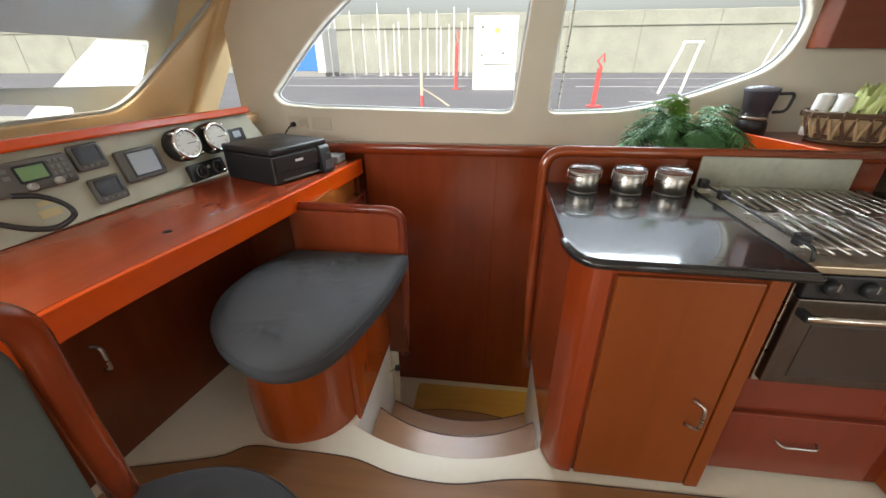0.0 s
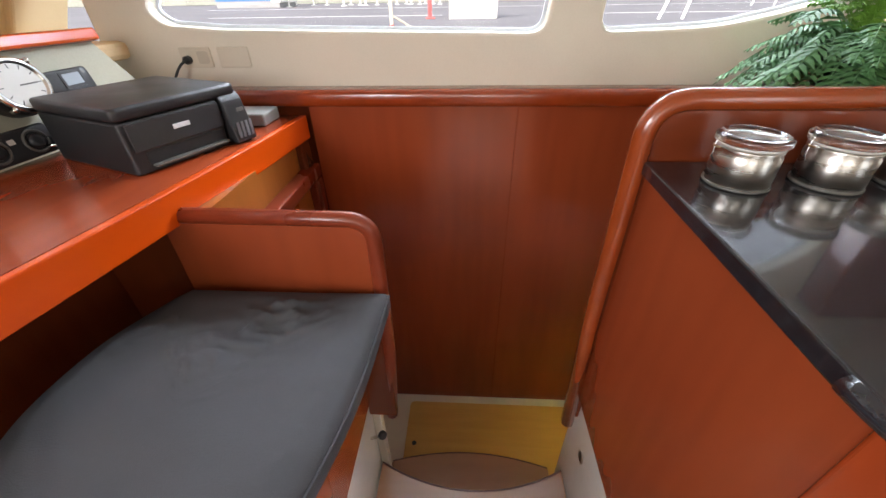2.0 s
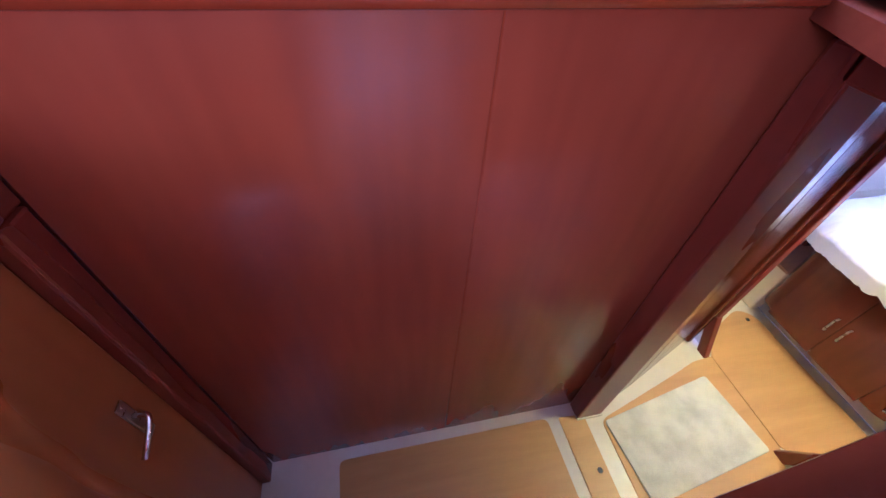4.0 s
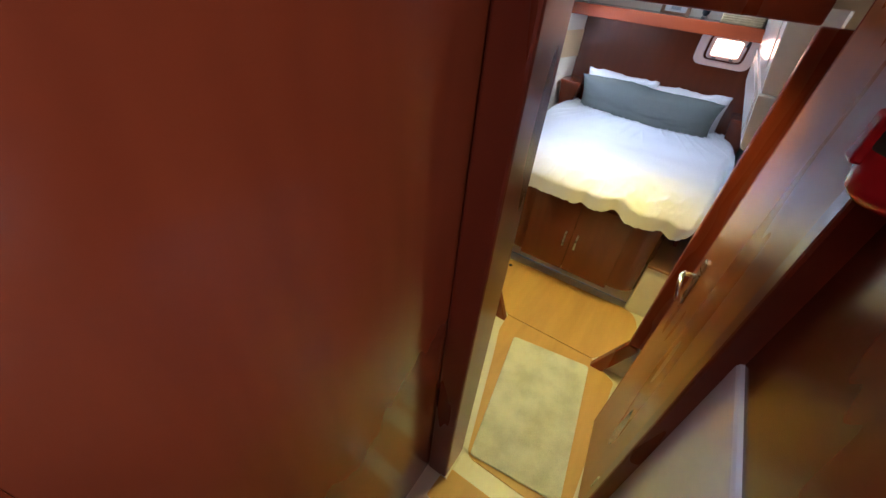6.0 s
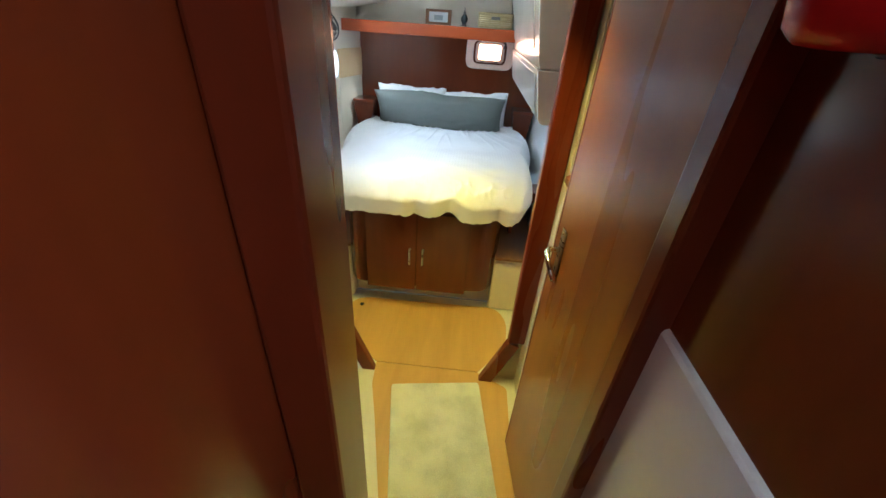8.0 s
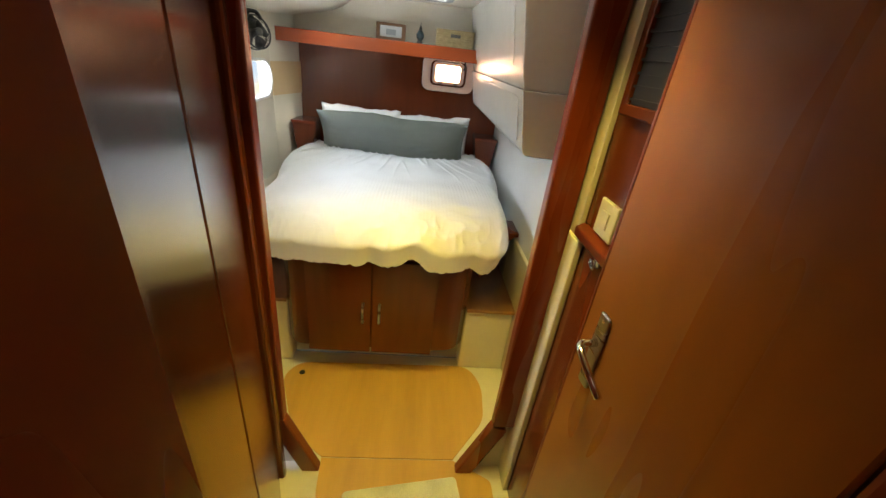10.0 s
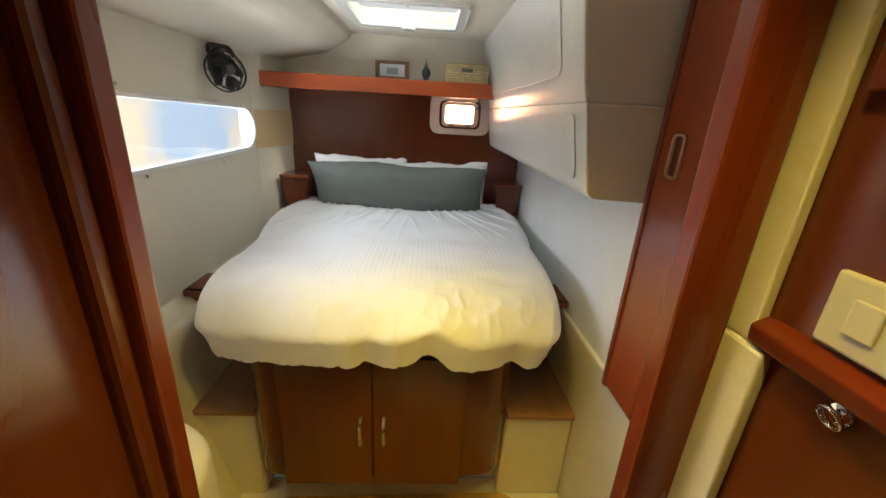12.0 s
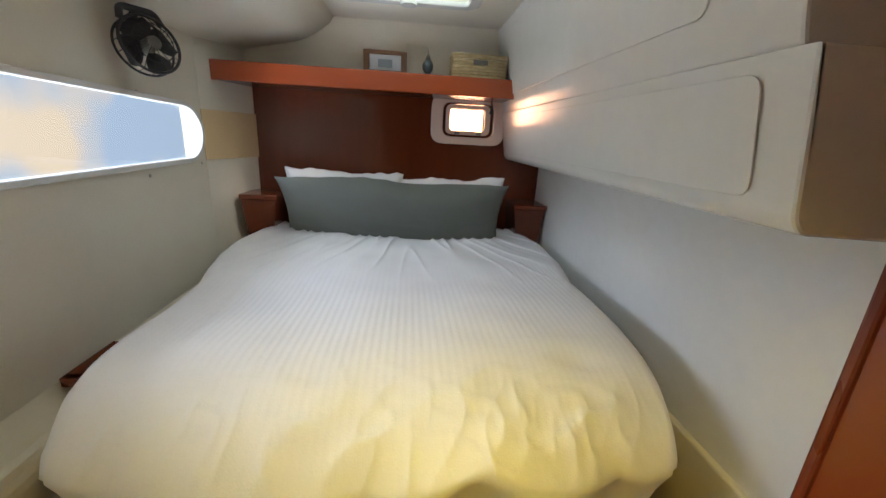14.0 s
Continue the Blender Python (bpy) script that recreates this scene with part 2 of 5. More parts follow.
def curve(pts, n=6):
    """A smooth line through the points (Catmull-Rom)."""
    out = []
    P = [Vector(p) for p in pts]
    for i in range(len(P) - 1):
        p0, p1, p2, p3 = P[max(i - 1, 0)], P[i], P[i + 1], P[min(i + 2, len(P) - 1)]
        for j in range(n):
            t = j / n
            out.append(tuple(0.5 * (2 * p1 + (p2 - p0) * t + (2 * p0 - 5 * p1 + 4 * p2 - p3) * t * t + (3 * p1 - p0 - 3 * p2 + p3) * t ** 3)))
    out.append(tuple(P[-1]))
    return out


def rounded3(pts, r, n=6):
    """A line in space with its inner corners rounded."""
    P = [Vector(p) for p in pts]
    out = [tuple(P[0])]
    for i in range(1, len(P) - 1):
        a, b = (P[i - 1] - P[i]), (P[i + 1] - P[i])
        d = min(r, a.length * 0.49, b.length * 0.49)
        s, e = P[i] + a.normalized() * d, P[i] + b.normalized() * d
        for j in range(n + 1):
            t = j / n
            out.append(tuple(s * (1 - t) ** 2 + P[i] * 2 * t * (1 - t) + e * t * t))
    out.append(tuple(P[-1]))
    return out


# ---- the large structure ----
SZ = -1.04              # the hull's sole
XC, HW = -0.11, 0.40    # stairwell
nose = arc(XC, HW, 0.95, 0.10)
floor_out = [(-1.75, -3.0), (2.6, -3.0), (2.6, 1.50), (1.0, 1.50), (1.0, 1.69), (0.29, 1.69)] + list(reversed(nose)) + [(-0.51, 1.69), (-1.75, 1.69)]
structure("floor", plate(floor_out, -0.05, 0.0, bevel=0), GEL, "cream moulded saloon floor round the companionway steps", "floor")
edge = curve([(-1.3, 0.76), (-0.992, 0.84), (-0.889, 0.90), (-0.75, 0.905), (-0.473, 0.90), (-0.284, 0.855), (-0.075, 0.845), (0.127, 0.885), (0.30, 0.90), (0.72, 0.905), (2.5, 0.93)], 5)
structure("floor_board", plate([(2.5, -2.9), (-1.3, -2.9)] + edge, 0.002, 0.006), SALOON, "brown wooden sole board with a curved edge", "floor")

structure("floor_board_edge", tube([(x, y + 0.002, 0.004) for x, y in edge], 0.004, 5), plain("dark_joint", (0.06, 0.03, 0.02), 0.6), "dark joint along the curved sole board", "trim")

# companionway steps
def step(z, y_in, y_out, sag, zr, y_prev, sag_prev):
    t = thing("step", "brown wooden companionway step with a curved dark edge", "step", "companionway steps")
    front = arc(XC, HW - 0.004, y_out, sag)
    back = list(reversed(arc(XC, HW - 0.004, y_in, sag_prev)))
    part("tread", plate(front + back, z - 0.022, z, bevel=0.003), TREAD, t)
    rim = arc(XC, HW - 0.006, y_out + 0.003, sag)
    part("nosing", tube([(x, y, z - 0.006) for x, y in rim], 0.006, 6), plain("dark_nosing", (0.11, 0.05, 0.03), 0.5), t, "dark edge strip")
    f2 = arc(XC, HW - 0.004, y_out - 0.03, sag)
    b2 = list(reversed(arc(XC, HW - 0.004, y_out - 0.05, sag)))
    part("riser", plate(f2 + b2, zr, z - 0.023), GEL, t, "cream riser")
    return t


step(-0.26, 0.93, 1.245, 0.125, -0.52, 0.95, 0.10)
step(-0.52, 1.20, 1.553, 0.10, -0.78, 1.25, 0.125)
step(-0.78, 1.51, 1.85, -0.06, SZ, 1.55, 0.10)
f2 = arc(XC, HW, 0.94, 0.10)
b2 = list(reversed(arc(XC, HW, 0.92, 0.10)))
structure("riser_wall", plate(f2 + b2, -0.30, -0.05), GEL, "cream riser below the saloon floor", "wall")
structure("wall_stair_left", plate(rect(-0.56, -0.513, 1.0, 1.70), SZ, -0.006), WHITE, "white moulded side of the companionway", "wall")
structure("wall_stair_right", plate(rect(0.292, 0.34, 1.0, 1.70), SZ, -0.006), WHITE, "white moulded side of the companionway", "wall")

# hull sole
structure("hull_sole", plate([(-2.2, 1.0), (2.33, 1.0), (2.33, 3.3), (-2.2, 3.3)], SZ - 0.06, SZ), GEL, "cream moulded hull sole", "floor")
SB = SZ + 0.006
structure("sole_board_1", plate(rounded([(-0.49, 1.62), (0.60, 1.72), (0.585, 2.312), (-0.49, 2.312)], 0.035), SZ + 0.001, SB), SOLE, "brown wooden sole board at the foot of the steps", "floor")
structure("sole_board_2", plate(rounded([(0.66, 1.78), (0.79, 1.78), (0.79, 2.295), (0.648, 2.305)], 0.012), SZ + 0.001, SB), SOLE, "narrow wooden sole board at the doorway", "floor")
structure("sole_board_3", plate(rounded([(0.875, 1.80), (1.655, 1.80), (1.735, 1.945), (1.735, 2.47), (1.60, 2.46), (1.44, 2.41), (0.875, 2.25)], [0.04, 0.02, 0, 0, 0.02, 0.05, 0.04]), SZ + 0.001, SB), SOLE, "golden wooden sole board in the passage", "floor")
structure("sole_board_4", plate(rounded([(1.74, 1.945), (1.93, 1.79), (2.14, 1.77), (2.265, 1.83), (2.245, 2.69), (2.15, 2.75), (1.85, 2.62), (1.74, 2.47)], [0, 0.05, 0.09, 0.09, 0.09, 0.09, 0.05, 0]), SZ + 0.001, SB), SOLE, "golden wooden sole board before the berth", "floor")

# stairwell panel, in two boards with an open joint
structure("wall_panel_1", plate(rect(-0.80, 0.0428, SZ, 0.85), 2.367, 2.39, "y", bevel=0.0015), PANEL, "varnished mahogany panel behind the steps", "wall")
structure("wall_panel_2", plate(rect(0.0472, 1.0, SZ, 0.85), 2.367, 2.39, "y", bevel=0.0015), PANEL, "varnished mahogany panel behind the steps", "wall")
structure("wall_panel_joint", box(0.0429, 0.0471, 2.3678, 2.3895, SZ, 0.85), RIM, "reddish joint strip between the panels", "trim")
structure("wall_panel_back", plate(rect(-1.6, 1.05, SZ, 0.85), 2.393, 2.43, "y"), WOOD, "dark backing of the panel", "wall")
structure("ledge", box(-1.35, 1.7, 2.335, 2.44, 0.85, 0.915, 0.018), RIM, "varnished wooden ledge below the windows", "trim", True)

# saloon side wall with two windows
WL = rounded([(-1.385, 1.19), (-1.33, 1.135), (-1.10, 1.118), (0.125, 1.095), (0.195, 1.80), (-0.66, 1.82), (-1.03, 1.56)], [0.05, 0.06, 0.0, 0.06, 0.08, 0.1, 0.2])
WR = rounded([(0.325, 1.095), (0.75, 1.11), (1.06, 1.175), (1.51, 1.34), (1.60, 1.60), (1.40, 1.80), (0.37, 1.80)], [0.06, 0.1, 0.2, 0.14, 0.12, 0.1, 0.08])
structure("wall_saloon_side", plate([(-1.62, 0.80), (2.6, 0.80), (2.6, 2.05), (-1.62, 2.05)], 2.43, 2.50, "y", (WL, WR), 0.012), LINER, "cream lined saloon side wall", "wall")


def grow(outline, d):
    c = Vector((sum(p[0] for p in outline) / len(outline), sum(p[1] for p in outline) / len(outline)))
    out = []
    n = len(outline)
    for i in range(n):
        a, b = Vector(outline[i - 1]), Vector(outline[(i + 1) % n])
        t = (b - a).normalized()
        out.append(tuple(Vector(outline[i]) + Vector((t.y, -t.x)) * d))
    return out


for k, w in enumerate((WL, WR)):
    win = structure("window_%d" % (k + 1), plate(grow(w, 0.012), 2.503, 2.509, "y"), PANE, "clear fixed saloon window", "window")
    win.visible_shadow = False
    part("window_frame", plate(grow(w, 0.006), 2.485, 2.497, "y", (grow(w, -0.012),)), plain("window_seal", (0.62, 0.66, 0.72), 0.4), win)

# windscreen wall, leaning in towards its top
def lean(y, z, off=0.0):
    return (-1.95 + 0.6 * (z - 1.05) + off, y, z)


def leaning(bm):
    for v in bm.verts:
        v.co.x = v.co.x - 1.95 + 0.6 * (v.co.z - 1.05)
    return bm


WS = rounded([(-1.6, 1.145), (1.83, 1.145), (1.95, 1.215), (2.40, 1.72), (2.30, 1.80), (-1.6, 1.80)], [0.08, 0.1, 0.08, 0.08, 0.08, 0.1])
structure("wall_front", leaning(plate([(-3.0, 1.02), (2.5, 1.02), (2.6, 2.05), (-3.0, 2.05)], -0.07, 0.0, "x", (WS,), 0.01)), TAN, "tan lined windscreen surround", "wall")
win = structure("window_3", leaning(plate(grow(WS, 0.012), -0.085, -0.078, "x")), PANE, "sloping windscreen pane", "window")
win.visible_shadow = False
part("window_frame", leaning(plate(grow(WS, 0.02), -0.06, -0.03, "x", (grow(WS, -0.015),))), plain("windscreen_seal", (0.5, 0.52, 0.5), 0.5), win)
structure("wall_front_low", plate([(-2.05, -3.0), (-1.9, -3.0), (-1.9, 2.43), (-2.05, 2.43)], 0.0, 1.03), GEL, "cream moulding below the windscreen", "wall")
# corner filler between windscreen and side wall
structure("wall_corner", leaning(plate([(2.36, 0.9), (2.60, 0.9), (2.60, 2.05), (2.36, 2.05)], -0.3, 0.03, "x", (), 0.01)), TAN, "tan lined corner pillar", "wall")
structure("ceiling", plate(rect(-1.7, 2.6, -3.0, 2.5), 1.95, 2.02), LINER, "cream headliner of the saloon", "ceiling")
structure("wall_aft_1", plate([(-3.0, 0.0), (1.45, 0.0), (1.45, 0.9), (2.43, 0.9), (2.43, 2.0), (-3.0, 2.0)], 2.55, 2.62, "x", ([(-2.1, 0.15), (0.1, 0.15), (0.1, 1.9), (-2.1, 1.9)],)), LINER, "cream saloon wall with an open doorway", "wall")
structure("wall_back", plate([(-2.0, 0), (2.6, 0), (2.6, 2.0), (-2.0, 2.0)], -3.06, -3.0, "y", ([(-1.5, 1.1), (1.5, 1.1), (1.5, 1.75), (-1.5, 1.75)],)), LINER, "cream saloon wall with a window", "wall")

# ---- passage and cabin shell ----
CEIL = 0.70
def frame_strip(name, pts, w, d, mat, parent, label=""):
    return part(name, tube(pts, w, 4), mat, parent, label)


# first bulkhead: doorway frame
structure("bulkhead_1", plate([(2.29, SZ), (2.44, SZ), (2.44, 0.87), (1.2, 0.87), (1.2, SZ), (1.74, SZ), (1.74, 0.735), (2.29, 0.735)], 0.76, 0.86, "x", (), 0.004), WOOD, "mahogany bulkhead with a doorway", "wall")
fr = thing("door_frame", "dark varnished mahogany door frame", "door frame")
part("jamb", box(0.742, 0.885, 2.276, 2.364, SZ, 0.80, 0.008), TRIM, fr)
part("jamb", box(0.884, 0.943, 1.722, 1.792, SZ, 0.80, 0.008), TRIM, fr)
part("lintel", box(0.742, 0.885, 1.74, 2.30, 0.735, 0.80, 0.008), TRIM, fr)
# low moulding and wooden wall beside the steps
structure("wall_galley_back", plate(rect(0.30, 0.99, SZ, 0.09, 0.0), 1.69, 1.752, "y", (), 0.012), WHITE, "white moulded low wall of the passage", "wall")
structure("wall_galley_wood", plate(rect(0.26, 1.0, 0.085, 0.88), 1.69, 1.741, "y"), WOOD, "mahogany wall above the white moulding", "wall")
structure("passage_ceiling_fore", plate([(0.34, 1.69), (0.86, 1.69), (0.86, 2.366), (0.66, 2.366)], 0.83, 0.87), WOODX, "mahogany ceiling board at the foot of the steps", "ceiling")
structure("passage_ceiling", plate(rect(0.862, 2.2, 1.2, 2.43), 0.83, 0.87), LINER, "cream passage ceiling", "ceiling")
# left bulkhead with a closed door
# warm lamplight is put into the colour by using the lighter door veneer
structure("bulkhead_left", plate([(1.68, SZ), (2.367, SZ), (2.367, 0.74), (1.68, 0.74)], -0.90, -0.86, "x"), DOORW, "veneered bulkhead at the end of the passage, golden lamplight in its colour", "wall")
structure("wall_passage_left", plate(rect(-0.86, -0.51, SZ, -0.02), 1.68, 1.70, "y"), WHITE, "white moulded wall of the passage", "wall")

# passage walls
structure("wall_passage_port", plate([(1.128, 2.392), (1.672, 2.612), (1.672, 2.70), (1.128, 2.46)], SZ, 0.86, "z", (), 0.004), WOOD, "varnished mahogany wall of the passage", "wall")
structure("wall_passage_port_fore", plate([(0.86, 2.30), (1.12, 2.389), (1.12, 2.46), (0.86, 2.44)], SZ, 0.86, "z", (), 0.004), WOOD, "varnished mahogany wall of the passage", "wall")
structure("wall_passage_starboard", plate(rect(0.86, 1.662, SZ, 0.86), 1.70, 1.738, "y"), WOOD, "varnished mahogany wall of the passage", "wall")

structure("wall_passage_post", box(1.648, 1.683, 2.583, 2.665, SZ, 0.86, 0.010), WOOD, "dark rounded post beside the cabin opening", "wall")
structure("wall_passage_joint", plate([(1.1195, 2.396), (1.1285, 2.400), (1.1285, 2.45), (1.1195, 2.45)], SZ, 0.86), TRIM, "dark joint between the passage panels", "trim")

# second bulkhead, an opening with slanted knees
open2 = [(2.465, SZ - 0.01), (2.575, -0.76), (2.560, 0.62), (1.842, 0.62), (1.832, -0.76), (1.945, SZ - 0.01)]
big2 = [(2.52, SZ - 0.01), (2.615, -0.76), (2.60, 0.66), (1.79, 0.66), (1.78, -0.76), (1.90, SZ - 0.01)]
structure("bulkhead_2", plate([(3.2, SZ), (3.2, 0.86), (1.3, 0.86), (1.3, SZ)] + list(reversed(big2)), 1.722, 1.765, "x", (), 0.003), GEL, "cream bulkhead before the cabin", "wall")
fr2 = thing("cabin_door_frame", "varnished mahogany trim round the cabin opening with slanted feet", "door frame")


def strip(a, b, w, x0, x1):
    a, b = Vector(a), Vector(b)
    n = Vector(((b - a).y, -(b - a).x)).normalized() * w
    return plate([tuple(a), tuple(b), tuple(b + n), tuple(a + n)], x0, x1, "x", (), 0.006)


for a, b in zip(open2, open2[1:]):
    nm = "lintel" if a[1] > 0.6 and b[1] > 0.6 else ("foot" if min(a[1], b[1]) < -1 else "jamb")
    part(nm, strip(a, b, 0.082 if nm == "jamb" and a[0] < 2 else 0.062, 1.684, 1.724), TRIM, fr2)

# cabin shell
pl = rounded([(1.90, 0.105), (3.22, 0.118), (3.275, 0.20), (3.21, 0.278), (1.90, 0.318)], [0.05, 0.05, 0.06, 0.06, 0.05])
structure("wall_cabin_side", plate([(1.72, -0.36), (3.75, -0.36), (3.75, 0.62), (1.72, 0.62)], 3.08, 3.102, "y", (grow(pl, 0.022),), 0.001), LINER, "cream lined hull side with a long portlight", "wall")
win = structure("window_4", plate(grow(pl, 0.018), 3.092, 3.098, "y"), GLASS, "long hull portlight pane", "window")
win.visible_shadow = False
part("window_frame", plate(grow(pl, 0.024), 3.066, 3.091, "y", (grow(pl, 0.008),), 0.003), plain("portlight_frame_white", (0.78, 0.78, 0.76), 0.3), win, "white moulded rim")
for x, z in ((2.47, 0.075), (2.95, 0.068), (2.42, 0.345), (2.95, 0.31), (3.26, 0.085)):
    part("screw", lathe([(0.006, 0), (0.005, 0.003), (0.001, 0.004)], 8, None, pose(x, 3.08, z, 90, 0, 0)), STEEL, win)
structure("wall_cabin_side_head", plate([(3.30, 3.079), (3.64, 2.985), (3.75, 2.985), (3.75, 3.16), (3.30, 3.16)], -0.36, 0.62), LINER, "cream lined hull side at the bed head", "wall")
structure("wall_cabin_pad", plate([(3.292, 3.076), (3.625, 2.983), (3.63, 2.99), (3.30, 3.084)], 0.095, 0.285, "z", (), 0.001), TAN, "tan padded panel beside the portlight", "wall")
hull = rounded([(3.08, -0.36), (3.2, -0.36), (3.25, -1.1), (2.80, -1.1), (2.83, SZ), (2.94, -0.62), (2.985, -0.40)], [0.0, 0, 0, 0, 0.06, 0.1, 0.04])
structure("wall_hull_low", plate(hull, 1.765, 3.75, "x"), GEL, "cream moulded lower hull side", "wall")
structure("wall_cabin_inner", plate(rect(1.765, 3.75, SZ, 0.72), 1.57, 1.63, "y"), WHITE, "cream lined inner cabin wall", "wall")
structure("wall_cabin_inner_low", plate(rect(1.765, 2.6, SZ, -0.385, 0.01), 1.62, 1.645, "y", (), 0.006), GEL, "cream moulded lower wall with a lip", "wall")
hb = [(1.57, -0.6), (3.02, -0.6), (3.02, 0.72), (1.57, 0.72)]
pf = rect(1.905, 2.105, 0.245, 0.385, 0.04)
structure("wall_headboard", plate(hb, 3.60, 3.66, "x", (pf,), 0.003), WOOD, "varnished mahogany headboard wall", "wall")
structure("wall_head_top", plate(rect(1.57, 3.1, 0.46, 0.72), 3.56, 3.60, "x"), LINER, "cream wall above the shelf", "wall")
# opening portlight in the headboard
win = structure("window_5", plate(grow(pf, 0.004), 3.640, 3.646, "x"), GLASS, "small opening portlight pane", "window")
win.visible_shadow = False
pink = plain("portlight_surround", (0.88, 0.68, 0.58), 0.3)
part("window_frame", plate(rect(1.83, 2.185, 0.20, 0.425, 0.06), 3.578, 3.602, "x", (rect(1.885, 2.13, 0.235, 0.39, 0.04),), 0.006), pink, win, "rounded cream portlight surround")
part("pane_frame", plate(rect(1.90, 2.115, 0.245, 0.382, 0.03), 3.592, 3.606, "x", (rect(1.925, 2.095, 0.263, 0.366, 0.02),), 0.003), pink, win)
for y in (1.955, 2.06):
    part("dog_handle", box(3.570, 3.592, y - 0.012, y + 0.012, 0.246, 0.262, 0.004), plain("grey_plastic", (0.3, 0.28, 0.27), 0.4), win)
part("latch", tube([(3.575, 1.905, 0.40), (3.568, 1.90, 0.37), (3.568, 1.905, 0.345)], [0.004, 0.006, 0.009], 8), BLACK, win, "black pull tab")

# headliner with a hatch
hx = rect(2.85, 3.26, 2.075, 2.53, 0.04)
structure("cabin_ceiling", plate([(1.7, 1.57), (3.75, 1.57), (3.75, 2.63), (1.7, 2.63)], 0.70, 0.76, "z", (hx,)), LINER, "cream cabin headliner", "ceiling")
soff = rounded([(2.62, 0.76), (2.62, 0.685), (2.74, 0.60), (3.12, 0.525), (3.2, 0.76)], [0, 0.05, 0.08, 0, 0])
structure("ceiling_soffit", plate(soff, 1.765, 3.62, "x"), LINER, "cream rounded deck soffit", "ceiling", False)
hw = structure("window_6", plate(grow(hx, 0.01), 0.79, 0.80), glass("hatch_glass", (0.75, 0.95, 0.88), 0.3), "greenish deck hatch pane", "window")
hw.visible_shadow = False
part("window_frame", plate(grow(hx, 0.03), 0.685, 0.702, "z", (grow(hx, -0.012),), 0.004), WHITE, hw, "white hatch trim")
part("catch", lathe([(0.03, 0.0), (0.03, 0.012), (0.024, 0.016)], 16, None, pose(3.235, 2.30, 0.672)), WHITE, hw)
part("handle", tube([(3.05, 2.30, 0.785), (3.05, 2.30, 0.75), (3.12, 2.30, 0.745)], 0.008, 8), plain("green_grey_plastic", (0.25, 0.36, 0.32), 0.4), hw)

# cream moulded corner beside the cabin opening
structure("wall_cabin_moulding", plate(rounded([(1.765, 2.63), (1.92, 2.66), (2.00, 2.76), (2.02, 3.05), (1.765, 3.05)], [0.0, 0.08, 0.08, 0, 0]), SZ, -0.43, "z", (), 0.03), GEL, "cream rounded hull moulding", "wall", True)
structure("wall_passage_moulding", plate(rect(1.622, 1.7215, 1.7385, 1.758, 0.006), SZ, 0.043, "z", (), 0.006), GEL, "cream rounded moulding beside the opening", "wall")


structure("wall_passage_strip", box(1.648, 1.7215, 1.7385, 1.754, 0.0435, 0.829, 0.003), GEL, "cream strip of the bulkhead beside the opening", "wall")


def lamp(x, y, z):
    t = thing("ceiling_lamp", "small round warm cabin ceiling lamp", "lamp", "cabin lamps")
    part("base", lathe([(0.075, z), (0.075, z - 0.012), (0.062, z - 0.02)], 24, None, Matrix.Translation((x, y, 0))), WHITE, t)
    part("diffuser", lathe([(0.058, z - 0.015), (0.05, z - 0.026), (0.03, z - 0.034), (0.002, z - 0.037)], 24, None, Matrix.Translation((x, y, 0))), LAMPW, t, "glowing diffuser")


# ---- passage things ----
lamp(1.83, 2.22, 0.70)
lamp(1.46, 2.02, 0.83)
structure("baseboard", plate([(0.742, 2.27), (0.89, 2.27), (0.89, 2.30), (0.742, 2.30)], SZ, SZ + 0.02), GEL, "cream sill at the door frame", "trim")


def lever(t, m, flip=1):
    """A long-plate lever handle; x along the door, y out of it."""
    hd = part("handle_plate", box(-0.022, 0.022, 0.0, 0.008, -0.13, 0.11, 0.006), STEEL, t, "brushed steel long plate", m=m)
    pts = rounded3([(0, 0.008, 0.02), (0, 0.058, 0.02), (flip * 0.05, 0.066, 0.005), (flip * 0.135, 0.060, -0.035)], 0.022, 6)
    part("lever", tube(pts, [0.011] * 9 + [0.010] * (len(pts) - 9), 12), CHROME, hd, "polished bent lever", True)
    part("keyhole", box(-0.004, 0.004, 0.0075, 0.0095, -0.08, -0.06), BLACK, hd)
    part("screw", lathe([(0.005, 0), (0.004, 0.002), (0.001, 0.003)], 8, None, pose(0, 0.008, 0.09, -90, 0, 0)), CHROME, hd)
    return hd


d1 = thing("door_1", "open varnished wooden cabin door with a steel lever handle", "door")
ang = math.degrees(math.atan2(0.045, 0.42))
dm = pose(0.948, 1.783, 0, 0, 0, ang)
part("leaf", box(0.0, 0.412, -0.034, 0.0, SZ + 0.03, 0.715, 0.004), DOORW, d1, m=dm)
part("edge_strip", box(0.408, 0.416, -0.035, 0.001, SZ + 0.03, 0.715, 0.002), TRIM, d1, m=dm)
lever(d1, dm @ pose(0.355, 0.0, -0.03) @ Matrix.Scale(0.7, 4), -1)
for z in (-0.75,):
    part("hinge", tube([(0.0, 0.004, z - 0.04), (0.0, 0.004, z + 0.04)], 0.008, 10), STEEL, d1, m=dm)

